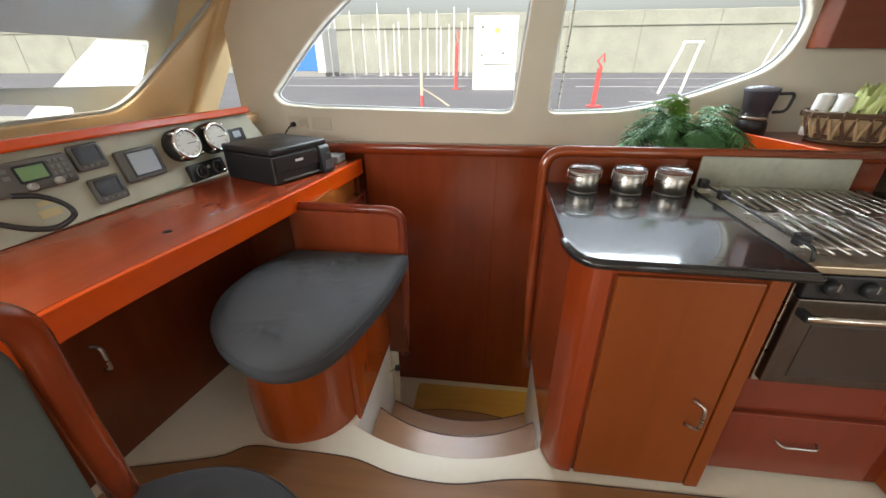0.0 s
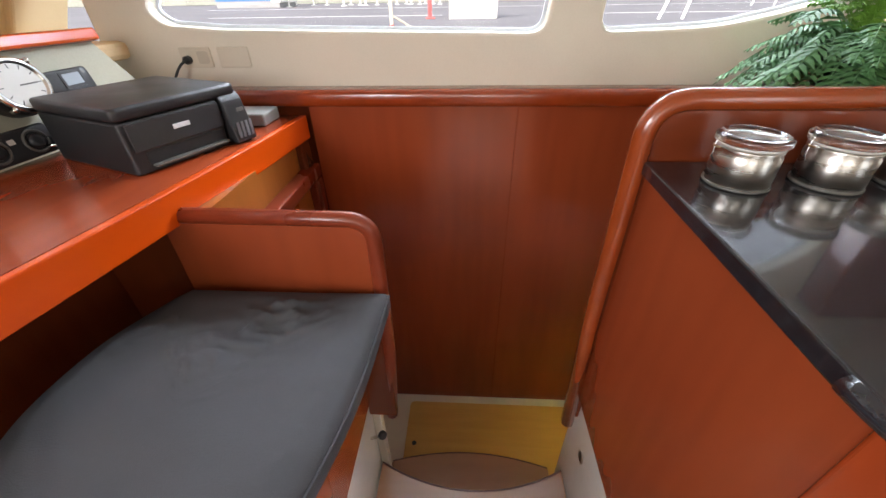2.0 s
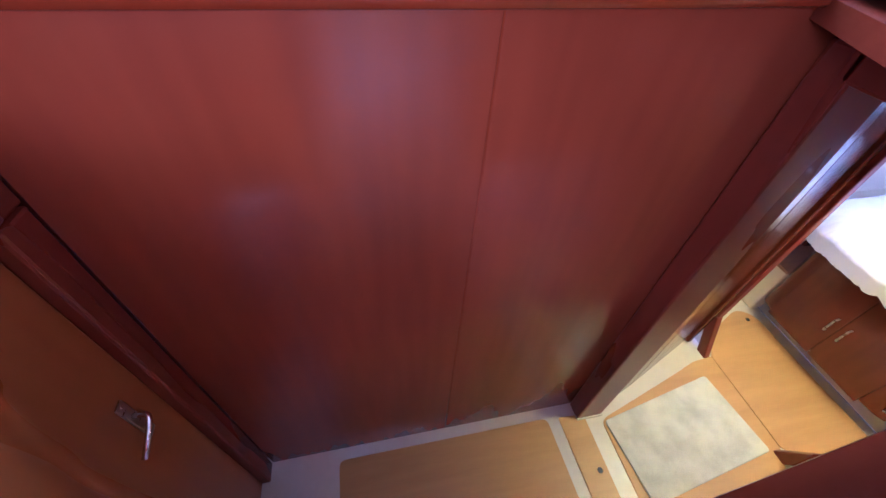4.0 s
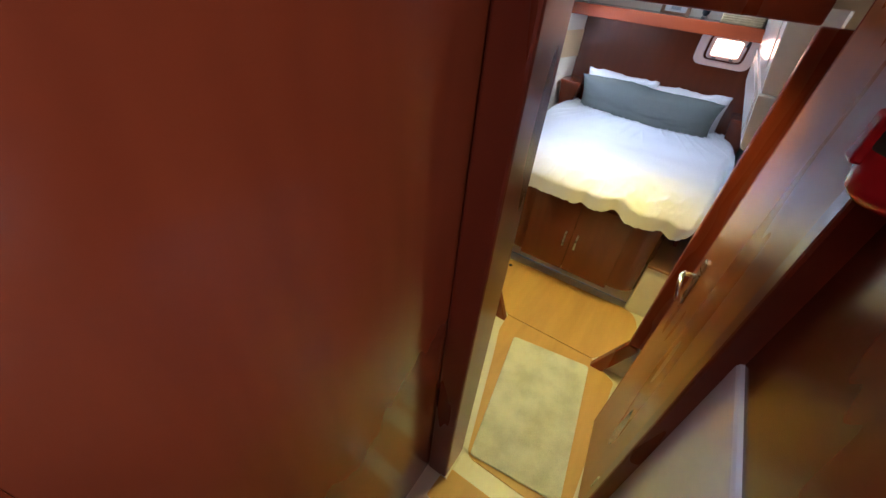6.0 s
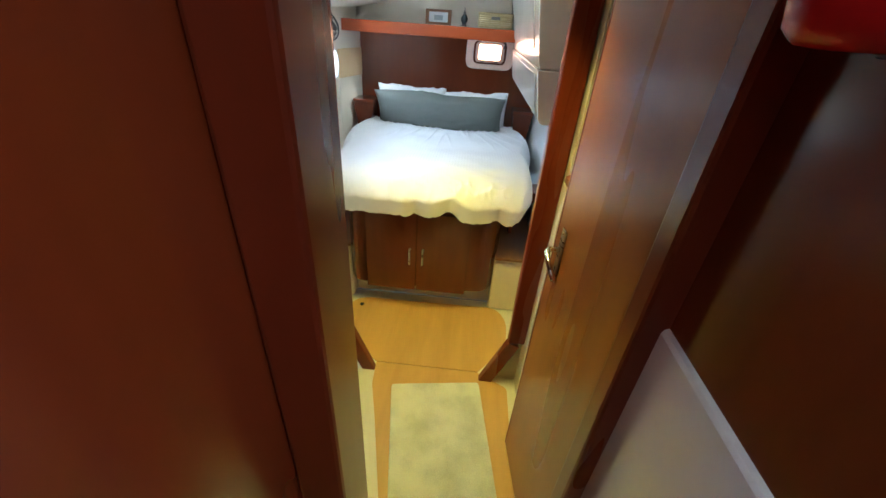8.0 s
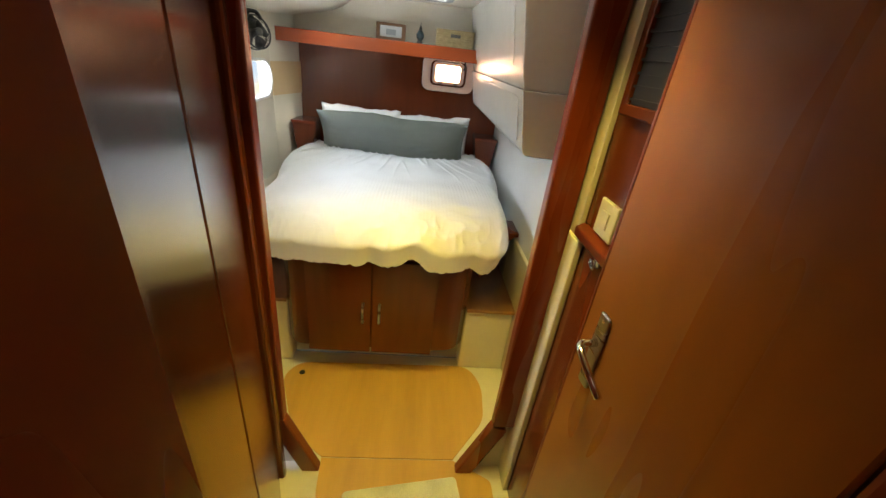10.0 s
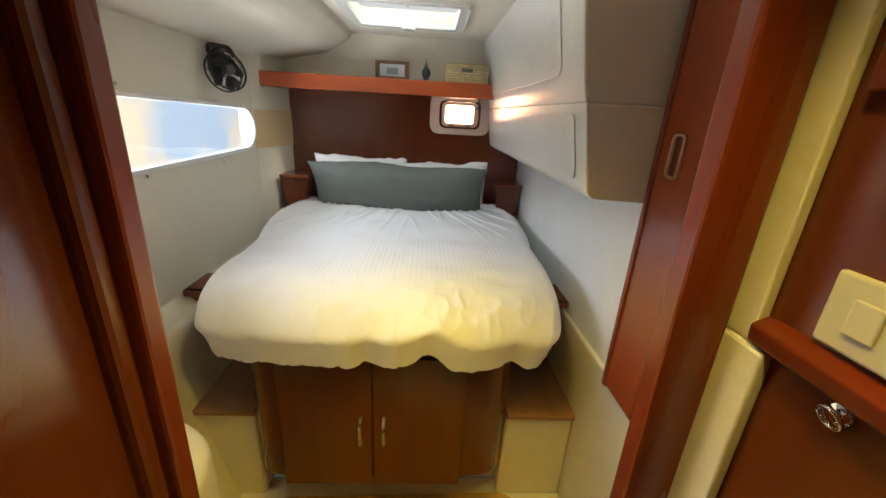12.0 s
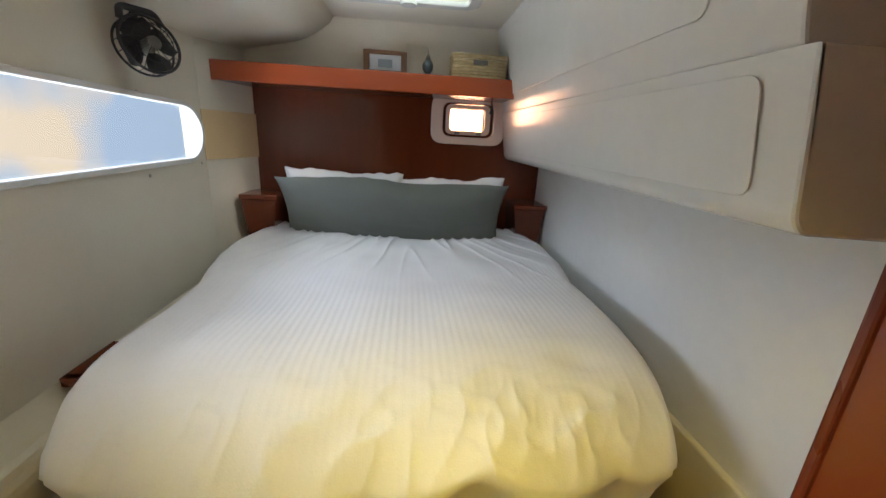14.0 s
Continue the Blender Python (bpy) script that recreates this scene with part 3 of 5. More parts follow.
# left passage door, closed
d2 = thing("door_2", "closed varnished wooden door with a small handle", "door")
part("leaf", box(-0.858, -0.832, 1.80, 2.28, SZ + 0.02, 0.552, 0.004), DOORW, d2)
lever(d2, pose(-0.831, 2.19, 0.02, 0, 0, -90) @ Matrix.Scale(0.7, 4), 1)
fr3 = thing("door_frame", "dark varnished mahogany door frame", "door frame")
part("jamb", box(-0.86, -0.80, 2.282, 2.366, SZ, 0.55, 0.008), TRIM, fr3)
part("jamb", box(-0.86, -0.80, 1.71, 1.795, SZ, 0.55, 0.008), TRIM, fr3)
part("lintel", box(-0.86, -0.80, 1.71, 2.366, 0.555, 0.61, 0.006), TRIM, fr3)

# light switch, rail, hook and grille on the passage wall
sw = thing("light_switch", "square cream light switch plate on the mahogany wall", "switch")
part("plate", box(1.502, 1.588, 1.738, 1.748, 0.092, 0.178, 0.004), plain("cream_plastic", (0.62, 0.57, 0.44), 0.4), sw)
part("rocker", box(1.53, 1.56, 1.747, 1.752, 0.115, 0.155, 0.002), plain("cream_rocker", (0.62, 0.57, 0.45), 0.35), sw)
rl = thing("wall_rail", "dark varnished wooden moulding on the wall", "rail")
part("rail", plate(rounded([(1.735, 0.045), (1.760, 0.048), (1.763, 0.075), (1.735, 0.088)], 0.006), 1.0, 1.647, "x"), TRIM, rl, "", True)
hk = thing("door_hook", "small chrome ring hook on the wall", "hook")
part("rose", lathe([(0.014, 0), (0.013, 0.004), (0.005, 0.006)], 14, None, pose(1.534, 1.738, 0.028, -90, 0, 0)), CHROME, hk)
part("ring", tube([(1.534 + 0.012 * math.cos(a), 1.752 + 0.012 * math.sin(a) * 0.4, 0.025 + 0.012 * math.sin(a)) for a in [i * math.pi / 8 for i in range(17)]], 0.003, 6), CHROME, hk, "", True)
gr = thing("wall_grille", "dark framed ventilation opening in the wall", "vent")
part("frame", plate(rect(1.36, 1.63, 0.355, 0.635), 1.736, 1.752, "y", (rect(1.385, 1.605, 0.38, 0.615),), 0.003), WOOD, gr)
part("backing", box(1.37, 1.62, 1.739, 1.742, 0.365, 0.625), BLACK, gr)
for i in range(9):
    part("slat", box(1.386, 1.604, 1.742, 1.748, 0.387 + i * 0.025, 0.392 + i * 0.025), BLACK, gr)

# fire extinguisher
fx = thing("fire_extinguisher", "red fire extinguisher with a black strap on the passage wall", "fire extinguisher")
FR = plain("extinguisher_red", (0.55, 0.012, 0.015), 0.22)
fm = Matrix.Translation((0.765, 1.797, 0.028))
part("cylinder", lathe([(0.02, 0.475), (0.040, 0.478), (0.052, 0.49), (0.056, 0.51), (0.056, 0.69), (0.045, 0.725), (0.02, 0.74)], 28, None, fm), FR, fx, "", True)
part("strap", lathe([(0.057, 0.538), (0.0585, 0.541), (0.0585, 0.559), (0.057, 0.562)], 28, None, fm), BLACK, fx, "black strap", True)
b = bmesh.new()
for a0 in range(8):
    aa, ab = radians(95 + a0 * 14), radians(95 + (a0 + 1) * 14)
    b.faces.new([b.verts.new((0.765 + 0.0575 * math.cos(q), 1.797 + 0.0575 * math.sin(q), z)) for q, z in ((aa, 0.594), (ab, 0.594), (ab, 0.660), (aa, 0.660))])
lb = part("label", b, plain("label_white", (0.75, 0.78, 0.82), 0.5), fx, "white instruction label")
part("label_mark", box(0.737, 0.749, 1.8465, 1.8510, 0.622, 0.636), FR, lb)
part("label_mark", box(0.721, 0.730, 1.8340, 1.8405, 0.620, 0.636), BEZEL, lb)
part("bracket", box(0.735, 0.795, 1.741, 1.752, 0.50, 0.77, 0.004), BLACK, fx)
part("valve", box(0.75, 0.78, 1.772, 1.822, 0.752, 0.768, 0.004), BLACK, fx)
part("bracket_clip", box(0.755, 0.785, 1.850, 1.864, 0.545, 0.605, 0.004), FR, fx)

# bath mat
mt = thing("bath_mat", "pale grey-green mottled bath mat on the sole", "mat")
part("mat_body", plate(rounded([(0.93, 1.84), (1.665, 1.94), (1.60, 2.365), (0.885, 2.24)], 0.02), SB, SB + 0.012, "z", (), 0.004), MATC, mt)

for x, y in ((-0.436, 2.03), (0.75, 2.03), (2.174, 2.664)):
    fh = thing("finger_hole", "small dark lifting hole in the sole board", "finger hole", "sole lifting holes")
    part("ring", lathe([(0.014, SB - 0.001), (0.014, SB + 0.0015), (0.011, SB + 0.002)], 14, None, Matrix.Translation((x, y, 0))), BLACK, fh)

# ---- the berth ----
bd = thing("berth", "varnished mahogany berth base with two cupboard doors", "bed")
bo = rounded([(2.30, 1.87), (2.205, 1.93), (2.195, 2.04), (2.195, 2.62), (2.205, 2.70), (2.30, 2.755), (3.55, 2.755), (3.55, 1.87)], [0.05, 0.06, 0, 0, 0.06, 0.05, 0, 0])
part("base", plate(bo, -0.87, -0.36), WOOD, bd)
for y0, y1 in ((2.045, 2.334), (2.338, 2.625)):
    dr = part("door", plate(rect(y0, y1, -0.885, -0.38), 2.178, 2.194, "x", (), 0.003), WOOD, bd)
    yy = y1 - 0.035 if y0 < 2.1 else y0 + 0.035
    part("handle", tube(rounded3([(2.18, yy, -0.60), (2.155, yy, -0.605), (2.155, yy, -0.695), (2.18, yy, -0.70)], 0.012), 0.005, 8), STEEL, dr, "slim steel handle", True)
structure("berth_plinth", plate([(2.335, 1.645), (2.335, 2.9), (3.6, 2.9), (3.6, 1.645)], SZ, -0.86), GEL, "cream plinth below the berth", "wall")
for y0, y1 in ((1.646, 1.885), (2.735, 2.99)):
    st = thing("berth_step", "cream moulded step with a brown wooden top beside the berth", "step", "berth steps")
    part("body", box(2.262, 3.5, y0, y1, SZ, -0.668, 0.01), GEL, st)
    part("board", box(2.245, 3.5, y0, y1, -0.667, -0.648, 0.004), SALOON, st)
for y0, y1, ye in ((1.632, 1.80, 1.66), (2.90, 3.06, 3.05)):
    sh = thing("berth_side_shelf", "mahogany side shelf with a tapered end along the berth", "shelf", "berth side shelves", Matrix.Translation((0, 0, -0.028)))
    part("board", plate(rounded([(y0, -0.335), (y1, -0.335), (y1, -0.31), (y0, -0.31)], 0.004), 2.50, 2.66, "x"), WOODX, sh)
    ends = [(y0, -0.31), (y1, -0.31), (y1, -0.44), ((y0 + y1) / 2, -0.40)] if y0 < 2 else [(y0, -0.31), (y1, -0.31), ((y0 + y1) / 2, -0.375), (y0, -0.39)]
    part("end_piece", plate(ends, 2.492, 2.52, "x", (), 0.004), WOODY, sh)
    part("fascia", box(2.52, 2.66, (y1 - 0.02) if y0 < 2 else y0, y1 if y0 < 2 else y0 + 0.02, -0.60, -0.336), WOODX, sh)
for y0, y1, s in ((1.632, 1.79, 1), (2.86, 3.02, -1)):
    ns = thing("bed_head_box", "small mahogany box shelf beside the pillows", "shelf", "bed head boxes")
    part("body", plate([(y0 + 0.035, -0.31), (y1 - 0.035, -0.31), (y1 - 0.004, -0.076), (y0 + 0.004, -0.076)], 3.41, 3.60, "x", (), 0.003), WOOD, ns)
    part("top", plate(rounded([(3.40, y0), (3.60, y0), (3.60, y1), (3.40, y1)], 0.01), -0.075, -0.055, "z", (), 0.004), WOODY, ns)

mat_ = thing("mattress", "white mattress on the berth", "mattress")
part("mattress", plate(rounded([(2.24, 1.86), (3.58, 1.77), (3.58, 2.90), (2.24, 2.78)], 0.08), -0.36, -0.25, "z", (), 0.02), LINEN, mat_)

# duvet: a puffed sheet with folds and a hanging hem
def duvet():
    bm = bmesh.new()
    nu, nv = 170, 400
    g = []
    for i in range(nu + 1):
        b0 = i / nu * 2 - 1              # foot (-1) to head (1)
        row = []
        for j in range(nv + 1):
            a0 = j / nv * 2 - 1          # across
            k = 0.48 if b0 < 0 else 0.0
            a = a0 * math.sqrt(1 - k * b0 * b0 / 2)
            b = b0 * math.sqrt(1 - (k * a0 * a0 / 2 if b0 < 0 else 0))
            x = 2.81 + b * 0.72
            y = 2.325 + 0.012 * b + a * ((0.618 - 0.03 * min(0, b) if a > 0 else 0.630 - 0.025 * min(0, b)) + 0.24 * max(0, b) * (1 - b))
            r = max(abs(a0), -b0)
            h = ((max(0.0, abs(a0) - 0.86) / 0.14) ** 3 + (max(0.0, -b0 - 0.58) / 0.42) ** 3) ** (1 / 3)
            t = min(1.0, h)
            x += 0.22 * max(0.0, h - 1)
            y -= math.copysign(0.20 * max(0.0, h - 1), a0)
            u = (b0 + 1) / 2
            z = -0.19 + 0.022 * (1 - a0 * a0) - 0.032 * u - (0.186 + 0.034 * max(0, -b0) ** 3) * (1 - math.sqrt(max(0.0, 1 - t * t)))
            p = Vector((x * 3.1, y * 3.4, 1.7))
            z += noise.noise(p * 0.8) * 0.020 + noise.noise(p * 2.1 + Vector((5, 1, 0))) * 0.007
            foot = max(0.0, 1 - u * 6.0)
            # sharp creases gathered along the foot
            n1 = noise.noise(Vector((y * 7.5, x * 4.2, 3.3)))
            n2 = noise.noise(Vector((y * 13 + x * 9, x * 6.0 - y * 4, 7.7)))
            z += foot * (0.004 * (1 - abs(n1)) ** 7 + 0.007 * (1 - abs(n2)) ** 8 - 0.003)
            # a rumpled patch and short folds near the hem
            rum = math.exp(-((y - 2.02) / 0.20) ** 2 - ((x - 2.17) / 0.09) ** 2)
            n4 = noise.noise(Vector((y * 11 + x * 6, x * 12 - y * 5, 1.9)))
            n5 = noise.noise(Vector((y * 9, x * 15, 6.2)))
            z += rum * (0.013 * (1 - abs(n4)) ** 4 - 0.004) + foot * 0.009 * (1 - abs(n5)) ** 6
            # creases pulled down from the pillows
            head = max(0.0, u - 0.45)
            n3 = noise.noise(Vector(((y - 2.3) / (0.35 + (1 - u)) * 9, x * 1.4, 8.1)))
            z += head * 0.030 * (1 - abs(n3)) ** 8
            # woven ribs
            z += 0.0006 * math.sin(y * 380) * max(0, 1 - abs(u - 0.36) * 2.2) * (0.55 + 0.6 * noise.noise(p * 0.6))
            for cy, cx, w in ((2.30, 2.21, 0.07), (2.05, 2.23, 0.09), (1.93, 2.34, 0.06), (2.57, 2.22, 0.08)):
                z -= 0.015 * math.exp(-((y - cy) / w) ** 2 - ((x - cx) / (w * 0.55)) ** 2) * (1 - t)
            if t > 0.15:
                q = noise.noise(Vector((y * 5 + x * 3, x * 4, 4.4)))
                z += (0.008 * q + 0.012 * noise.noise(Vector((y * 13, x * 6, 2.2)))) * t ** 3
                out = Vector((a0, b0, 0))
                x += 0.004 * noise.noise(Vector((y * 6, z * 6, 1.1))) * t * (1 if -b0 > 0.75 else 0)
                if t > 0.92:             # hem tucked back under
                    x += 0.03 * (t - 0.92) / 0.08 * max(0, -b0)
                    y -= 0.03 * (t - 0.92) / 0.08 * a0
            # tucks that lift the hem along the foot
            if b0 < -0.5:
                e = max(0.0, min(1.0, (r - 0.74) / 0.2))
                for cy, w, h in ((2.31, 0.045, 0.012), (2.14, 0.05, 0.040), (1.90, 0.035, 0.014)):
                    d = (y - cy + 0.35 * (x - 2.2)) / w
                    z += e * h * math.exp(-d * d) * t ** 4
                    x += e * t ** 4 * 0.016 * math.exp(-d * d)
            row.append(bm.verts.new((x, y, z)))
        g.append(row)
    for i in range(nu):
        for j in range(nv):
            bm.faces.new((g[i][j], g[i][j + 1], g[i + 1][j + 1], g[i + 1][j]))
    return bm


dv = thing("duvet", "rumpled white ribbed cotton duvet on the berth", "duvet")
part("cover", duvet(), LINEN, dv, "", True)


def pillow(name, w, h, t, mat, m, label, seed, flange=0.0, category="pillow"):
    th = thing(name, label, category, "pillows on the berth", m)
    bm = bmesh.new()
    n = 36
    for s in (1, -1):
        g = []
        for i in range(n + 1):
            row = []
            for j in range(n + 1):
                u, v = i / n * 2 - 1, j / n * 2 - 1
                puff = (max(0, 1 - abs(u) ** 3.0) * max(0, 1 - abs(v) ** 2.6)) ** 0.55
                pin = 1 - 0.05 * (1 - abs(v) ** 2) * abs(u) ** 4
                wav = 1 - 0.06 * (1 - abs(u) ** 2) * abs(v) ** 4 + 0.13 * noise.noise(Vector((u * 2.0, seed, v))) * abs(v) ** 3 + 0.05 * noise.noise(Vector((u * 7.5, seed, 2 * v))) * abs(v) ** 3
                q = noise.noise(Vector((u * 2.5 + seed, v * 2.5, s))) * 0.012 + noise.noise(Vector((u * 7 + seed, v * 7, s))) * 0.005
                row.append(bm.verts.new((u * w / 2 * pin, s * (puff * t / 2 + q * puff), v * h / 2 * wav)))
            g.append(row)
        for i in range(n):
            for j in range(n):
                bm.faces.new((g[i][j], g[i + 1][j], g[i + 1][j + 1], g[i][j + 1]))
    bmesh.ops.remove_doubles(bm, verts=bm.verts, dist=0.0005)
    part("cover", bm, mat, th, "", True)
    part("piping", tube([(w / 2 * a, 0, h / 2 * b) for a, b in ((-0.96, -0.99), (-0.5, -0.96), (0, -0.945), (0.5, -0.96), (0.96, -0.99))], 0.003, 6), mat, th)
    return th


pillow("pillow", 0.52, 0.375, 0.17, LINEN, pose(3.50, 2.575, -0.118, 17, 2, -88), "white cotton pillow leaning on the headboard", 1.3)
pillow("pillow", 0.52, 0.375, 0.17, LINEN, pose(3.51, 2.09, -0.128, 17, -2, -92), "white cotton pillow leaning on the headboard", 4.7)
pillow("bolster_pillow", 0.97, 0.33, 0.17, SAGE, pose(3.345, 2.345, -0.105, 22, 0, -93), "long sage green pillow before the white pillows", 9.2)

# ---- shelf over the bed head ----
sf = thing("bed_head_shelf", "varnished mahogany shelf across the bed head", "shelf")
part("board", box(3.385, 3.56, 1.83, 3.08, 0.455, 0.470), WOODY, sf)
part("fascia", plate(rounded([(3.365, 0.398), (3.385, 0.398), (3.385, 0.472), (3.365, 0.472)], 0.004), 1.825, 3.10, "y"), material("shelf_red", (0.30, 0.05, 0.012), (0.38, 0.07, 0.02), 0.25, 0, 1.6, GY, 0, 6, coat=0.6, rvar=0.03), sf)
part("underside", box(3.385, 3.60, 1.83, 3.05, 0.400, 0.415), WOODY, sf)
pf_ = thing("picture_frame", "small brown picture frame standing on the shelf", "picture", "", pose(3.46, 2.395, 0.472, 0, 0, 0) @ Matrix.Diagonal((1, 1, 0.68, 1)))
part("frame", plate(rect(-0.09, 0.09, 0.0, 0.135), -0.008, 0.008, "x", (rect(-0.066, 0.066, 0.024, 0.112),), 0.003), plain("brown_frame", (0.16, 0.07, 0.03), 0.4), pf_)
part("print", box(0.0, 0.006, -0.07, 0.07, 0.02, 0.115), plain("pale_print", (0.55, 0.56, 0.58), 0.5), pf_)
part("print_block", box(-0.003, 0.001, -0.03, 0.03, 0.04, 0.085), plain("grey_print", (0.25, 0.28, 0.30), 0.5), pf_)
ln = thing("lantern", "small dark metal lantern ornament on the shelf", "lantern", "", pose(3.47, 2.215, 0.472))
part("base", lathe([(0.018, 0), (0.018, 0.01), (0.010, 0.016)], 16), BEZEL, ln, "", True)
part("body", lathe([(0.010, 0.014), (0.022, 0.03), (0.024, 0.05), (0.014, 0.068), (0.006, 0.075)], 16), plain("dark_glass", (0.05, 0.07, 0.075), 0.2), ln, "", True)
part("cap", lathe([(0.012, 0.07), (0.008, 0.085), (0.002, 0.10)], 16), BEZEL, ln, "", True)
part("ring", tube([(0.008 * math.cos(a), 0, 0.106 + 0.008 * math.sin(a)) for a in [i * math.pi / 6 for i in range(13)]], 0.0015, 6), BEZEL, ln)

STRAW = material("straw", (0.36, 0.27, 0.13), (0.52, 0.41, 0.22), 0.8, 0, 30, bump=0.3, fine=90)
bk = thing("storage_basket", "small pale woven straw basket on the shelf", "basket", "", pose(3.46, 2.0, 0.472))
for i in range(7):
    part("band", plate(rect(-0.065, 0.065, -0.118, 0.118, 0.02), 0.002 + i * 0.012, 0.0125 + i * 0.012, "z", (rect(-0.056, 0.056, -0.109, 0.109, 0.015),), 0.003), STRAW, bk)
part("rim", tube([(x, y, 0.088) for x, y in rect(-0.062, 0.062, -0.115, 0.115, 0.02)] + [(-0.062, -0.095, 0.088)], 0.006, 6), STRAW, bk, "", True)
part("handle_hole", box(-0.068, -0.064, -0.03, 0.03, 0.052, 0.07, 0.001), BEZEL, bk)

# ---- overhead lockers on the inner wall ----
ol = thing("overhead_locker", "cream moulded overhead locker along the cabin wall", "locker")
part("lower_body", plate(rounded([(1.628, 0.132), (1.80, 0.138), (1.815, 0.155), (1.850, 0.3525), (1.628, 0.3528)], [0, 0.012, 0.012, 0.002, 0]), 2.106, 3.60, "x", (), 0.005), WHITE, ol)
part("upper_body", plate(rounded([(1.628, 0.3535), (1.840, 0.3535), (1.850, 0.385), (1.905, 0.70), (1.628, 0.70)], [0, 0.005, 0.025, 0, 0]), 2.135, 3.58, "x", (), 0.005), WHITE, ol)
b = plate(rounded([(2.17, 0.175), (3.45, 0.175), (3.45, 0.33), (2.17, 0.33)], 0.025), 0.0, 0.003, "y", (), 0.001)
for v in b.verts:
    v.co.y += 1.8160 + (v.co.z - 0.155) * 0.184
part("lower_door", b, WHITE, ol)
b = plate(rounded([(2.28, 0.42), (3.45, 0.42), (3.45, 0.66), (2.28, 0.66)], 0.03), 0.0, 0.003, "y", (), 0.001)
for v in b.verts:
    v.co.y += 1.8535 + (v.co.z - 0.40) * 0.1746
part("upper_door", b, WHITE, ol)

# hanging locker door by the opening
wd = thing("wardrobe", "tall varnished mahogany hanging locker door with a flush pull", "wardrobe")
part("door", box(1.80, 2.09, 1.632, 1.668, -0.385, 0.69, 0.004), PANEL, wd)
part("edge_trim", box(2.086, 2.104, 1.630, 1.674, -0.39, 0.69, 0.005), TRIM, wd)
part("pull", plate(rect(2.006, 2.050, 0.205, 0.300, 0.018), 1.667, 1.674, "y", (rect(2.012, 2.041, 0.211, 0.294, 0.013),), 0.0015), plain("pale_wood_pull", (0.40, 0.22, 0.13), 0.3), wd, "pale flush pull")
part("pull_recess", plate(rect(2.012, 2.041, 0.211, 0.294, 0.013), 1.667, 1.669, "y"), plain("dark_recess", (0.13, 0.03, 0.014), 0.35), wd)

# fan on the hull side
fn = thing("cabin_fan", "black round cabin fan on a bracket at the hull side", "fan")
fn.matrix_basis = pose(2.89, 2.985, 0.428, 78, 0, -32) @ Matrix.Scale(0.82, 4)
part("guard_ring", tube([(0.088 * math.cos(a), 0.088 * math.sin(a), 0.0) for a in [i * math.pi / 18 for i in range(37)]], 0.005, 8), BLACK, fn, "", True)
part("guard_ring", tube([(0.06 * math.cos(a), 0.06 * math.sin(a), 0.022) for a in [i * math.pi / 18 for i in range(37)]], 0.0018, 6), BLACK, fn, "", True)
part("guard_ring", tube([(0.088 * math.cos(a), 0.088 * math.sin(a), -0.04) for a in [i * math.pi / 18 for i in range(37)]], 0.004, 8), BLACK, fn, "", True)
for k in range(16):
    a = k * math.pi / 8
    part("guard_wire", tube([(0.018 * math.cos(a), 0.018 * math.sin(a), 0.027), (0.06 * math.cos(a + 0.2), 0.06 * math.sin(a + 0.2), 0.022), (0.088 * math.cos(a + 0.35), 0.088 * math.sin(a + 0.35), 0.0), (0.088 * math.cos(a + 0.35), 0.088 * math.sin(a + 0.35), -0.04)], 0.0014, 5), BLACK, fn)
part("hub", lathe([(0.001, 0.03), (0.02, 0.028), (0.022, 0.02), (0.022, -0.05), (0.016, -0.07)], 18), BEZEL, fn, "grey hub", True)
for k in range(4):
    b = bmesh.new()
    ring = []
    for i in range(7):
        t_ = i / 6
        rr, w = 0.02 + 0.06 * t_, 0.016 + 0.03 * math.sin(t_ * 2.4)
        ring.append((b.verts.new((rr, -w, -0.012)), b.verts.new((rr, w, -0.030))))
    for p_, q_ in zip(ring, ring[1:]):
        b.faces.new((p_[0], q_[0], q_[1], p_[1]))
    r_ = bmesh.ops.extrude_face_region(b, geom=b.faces[:])
    for v in r_["geom"]:
        if isinstance(v, bmesh.types.BMVert):
            v.co.z -= 0.002
    b.transform(Matrix.Rotation(k * math.pi / 2 + 0.4, 4, "Z"))
    part("blade", b, BLACK, fn, "", True)
part("bracket", tube(rounded3([(-0.06, 0.075, -0.02), (-0.05, 0.115, -0.03), (0.05, 0.115, -0.03), (0.06, 0.075, -0.02)], 0.02), 0.011, 8), BLACK, fn, "", True)
part("stem", tube([(0, 0.115, -0.03), (0, 0.10, -0.08), (0, 0.04, -0.13)], 0.012, 10), BLACK, fn, "", True)

# ---- saloon: nav desk ----
dk = thing("nav_desk", "long varnished chart desk with an orange-brown fascia", "desk")
front = [(-1.109, -0.478), (-1.080, 0.191), (-1.061, 0.666), (-1.017, 0.985), (-0.956, 1.338), (-0.923, 1.543), (-0.860, 1.960), (-0.815, 2.364)]
fc = curve(front, 4)
backl = [(-1.45, 2.364), (-1.501, 1.491), (-1.587, 0.927), (-1.721, -0.478)]
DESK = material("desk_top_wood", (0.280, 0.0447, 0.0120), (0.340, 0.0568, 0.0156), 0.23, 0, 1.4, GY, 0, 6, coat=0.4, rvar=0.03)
inner = [(x - 0.025, y) for x, y in fc]
part("top", plate([(x - 0.0255, y) for x, y in fc] + backl, 0.790, 0.815, "z"), DESK, dk)
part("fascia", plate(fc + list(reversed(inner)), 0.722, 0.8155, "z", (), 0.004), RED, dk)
part("end_post", plate(rounded([(-0.92, 2.30), (-0.83, 2.285), (-0.822, 2.362), (-0.92, 2.362)], 0.01), -0.02, 0.788, "z", (), 0.006), WOOD, dk)
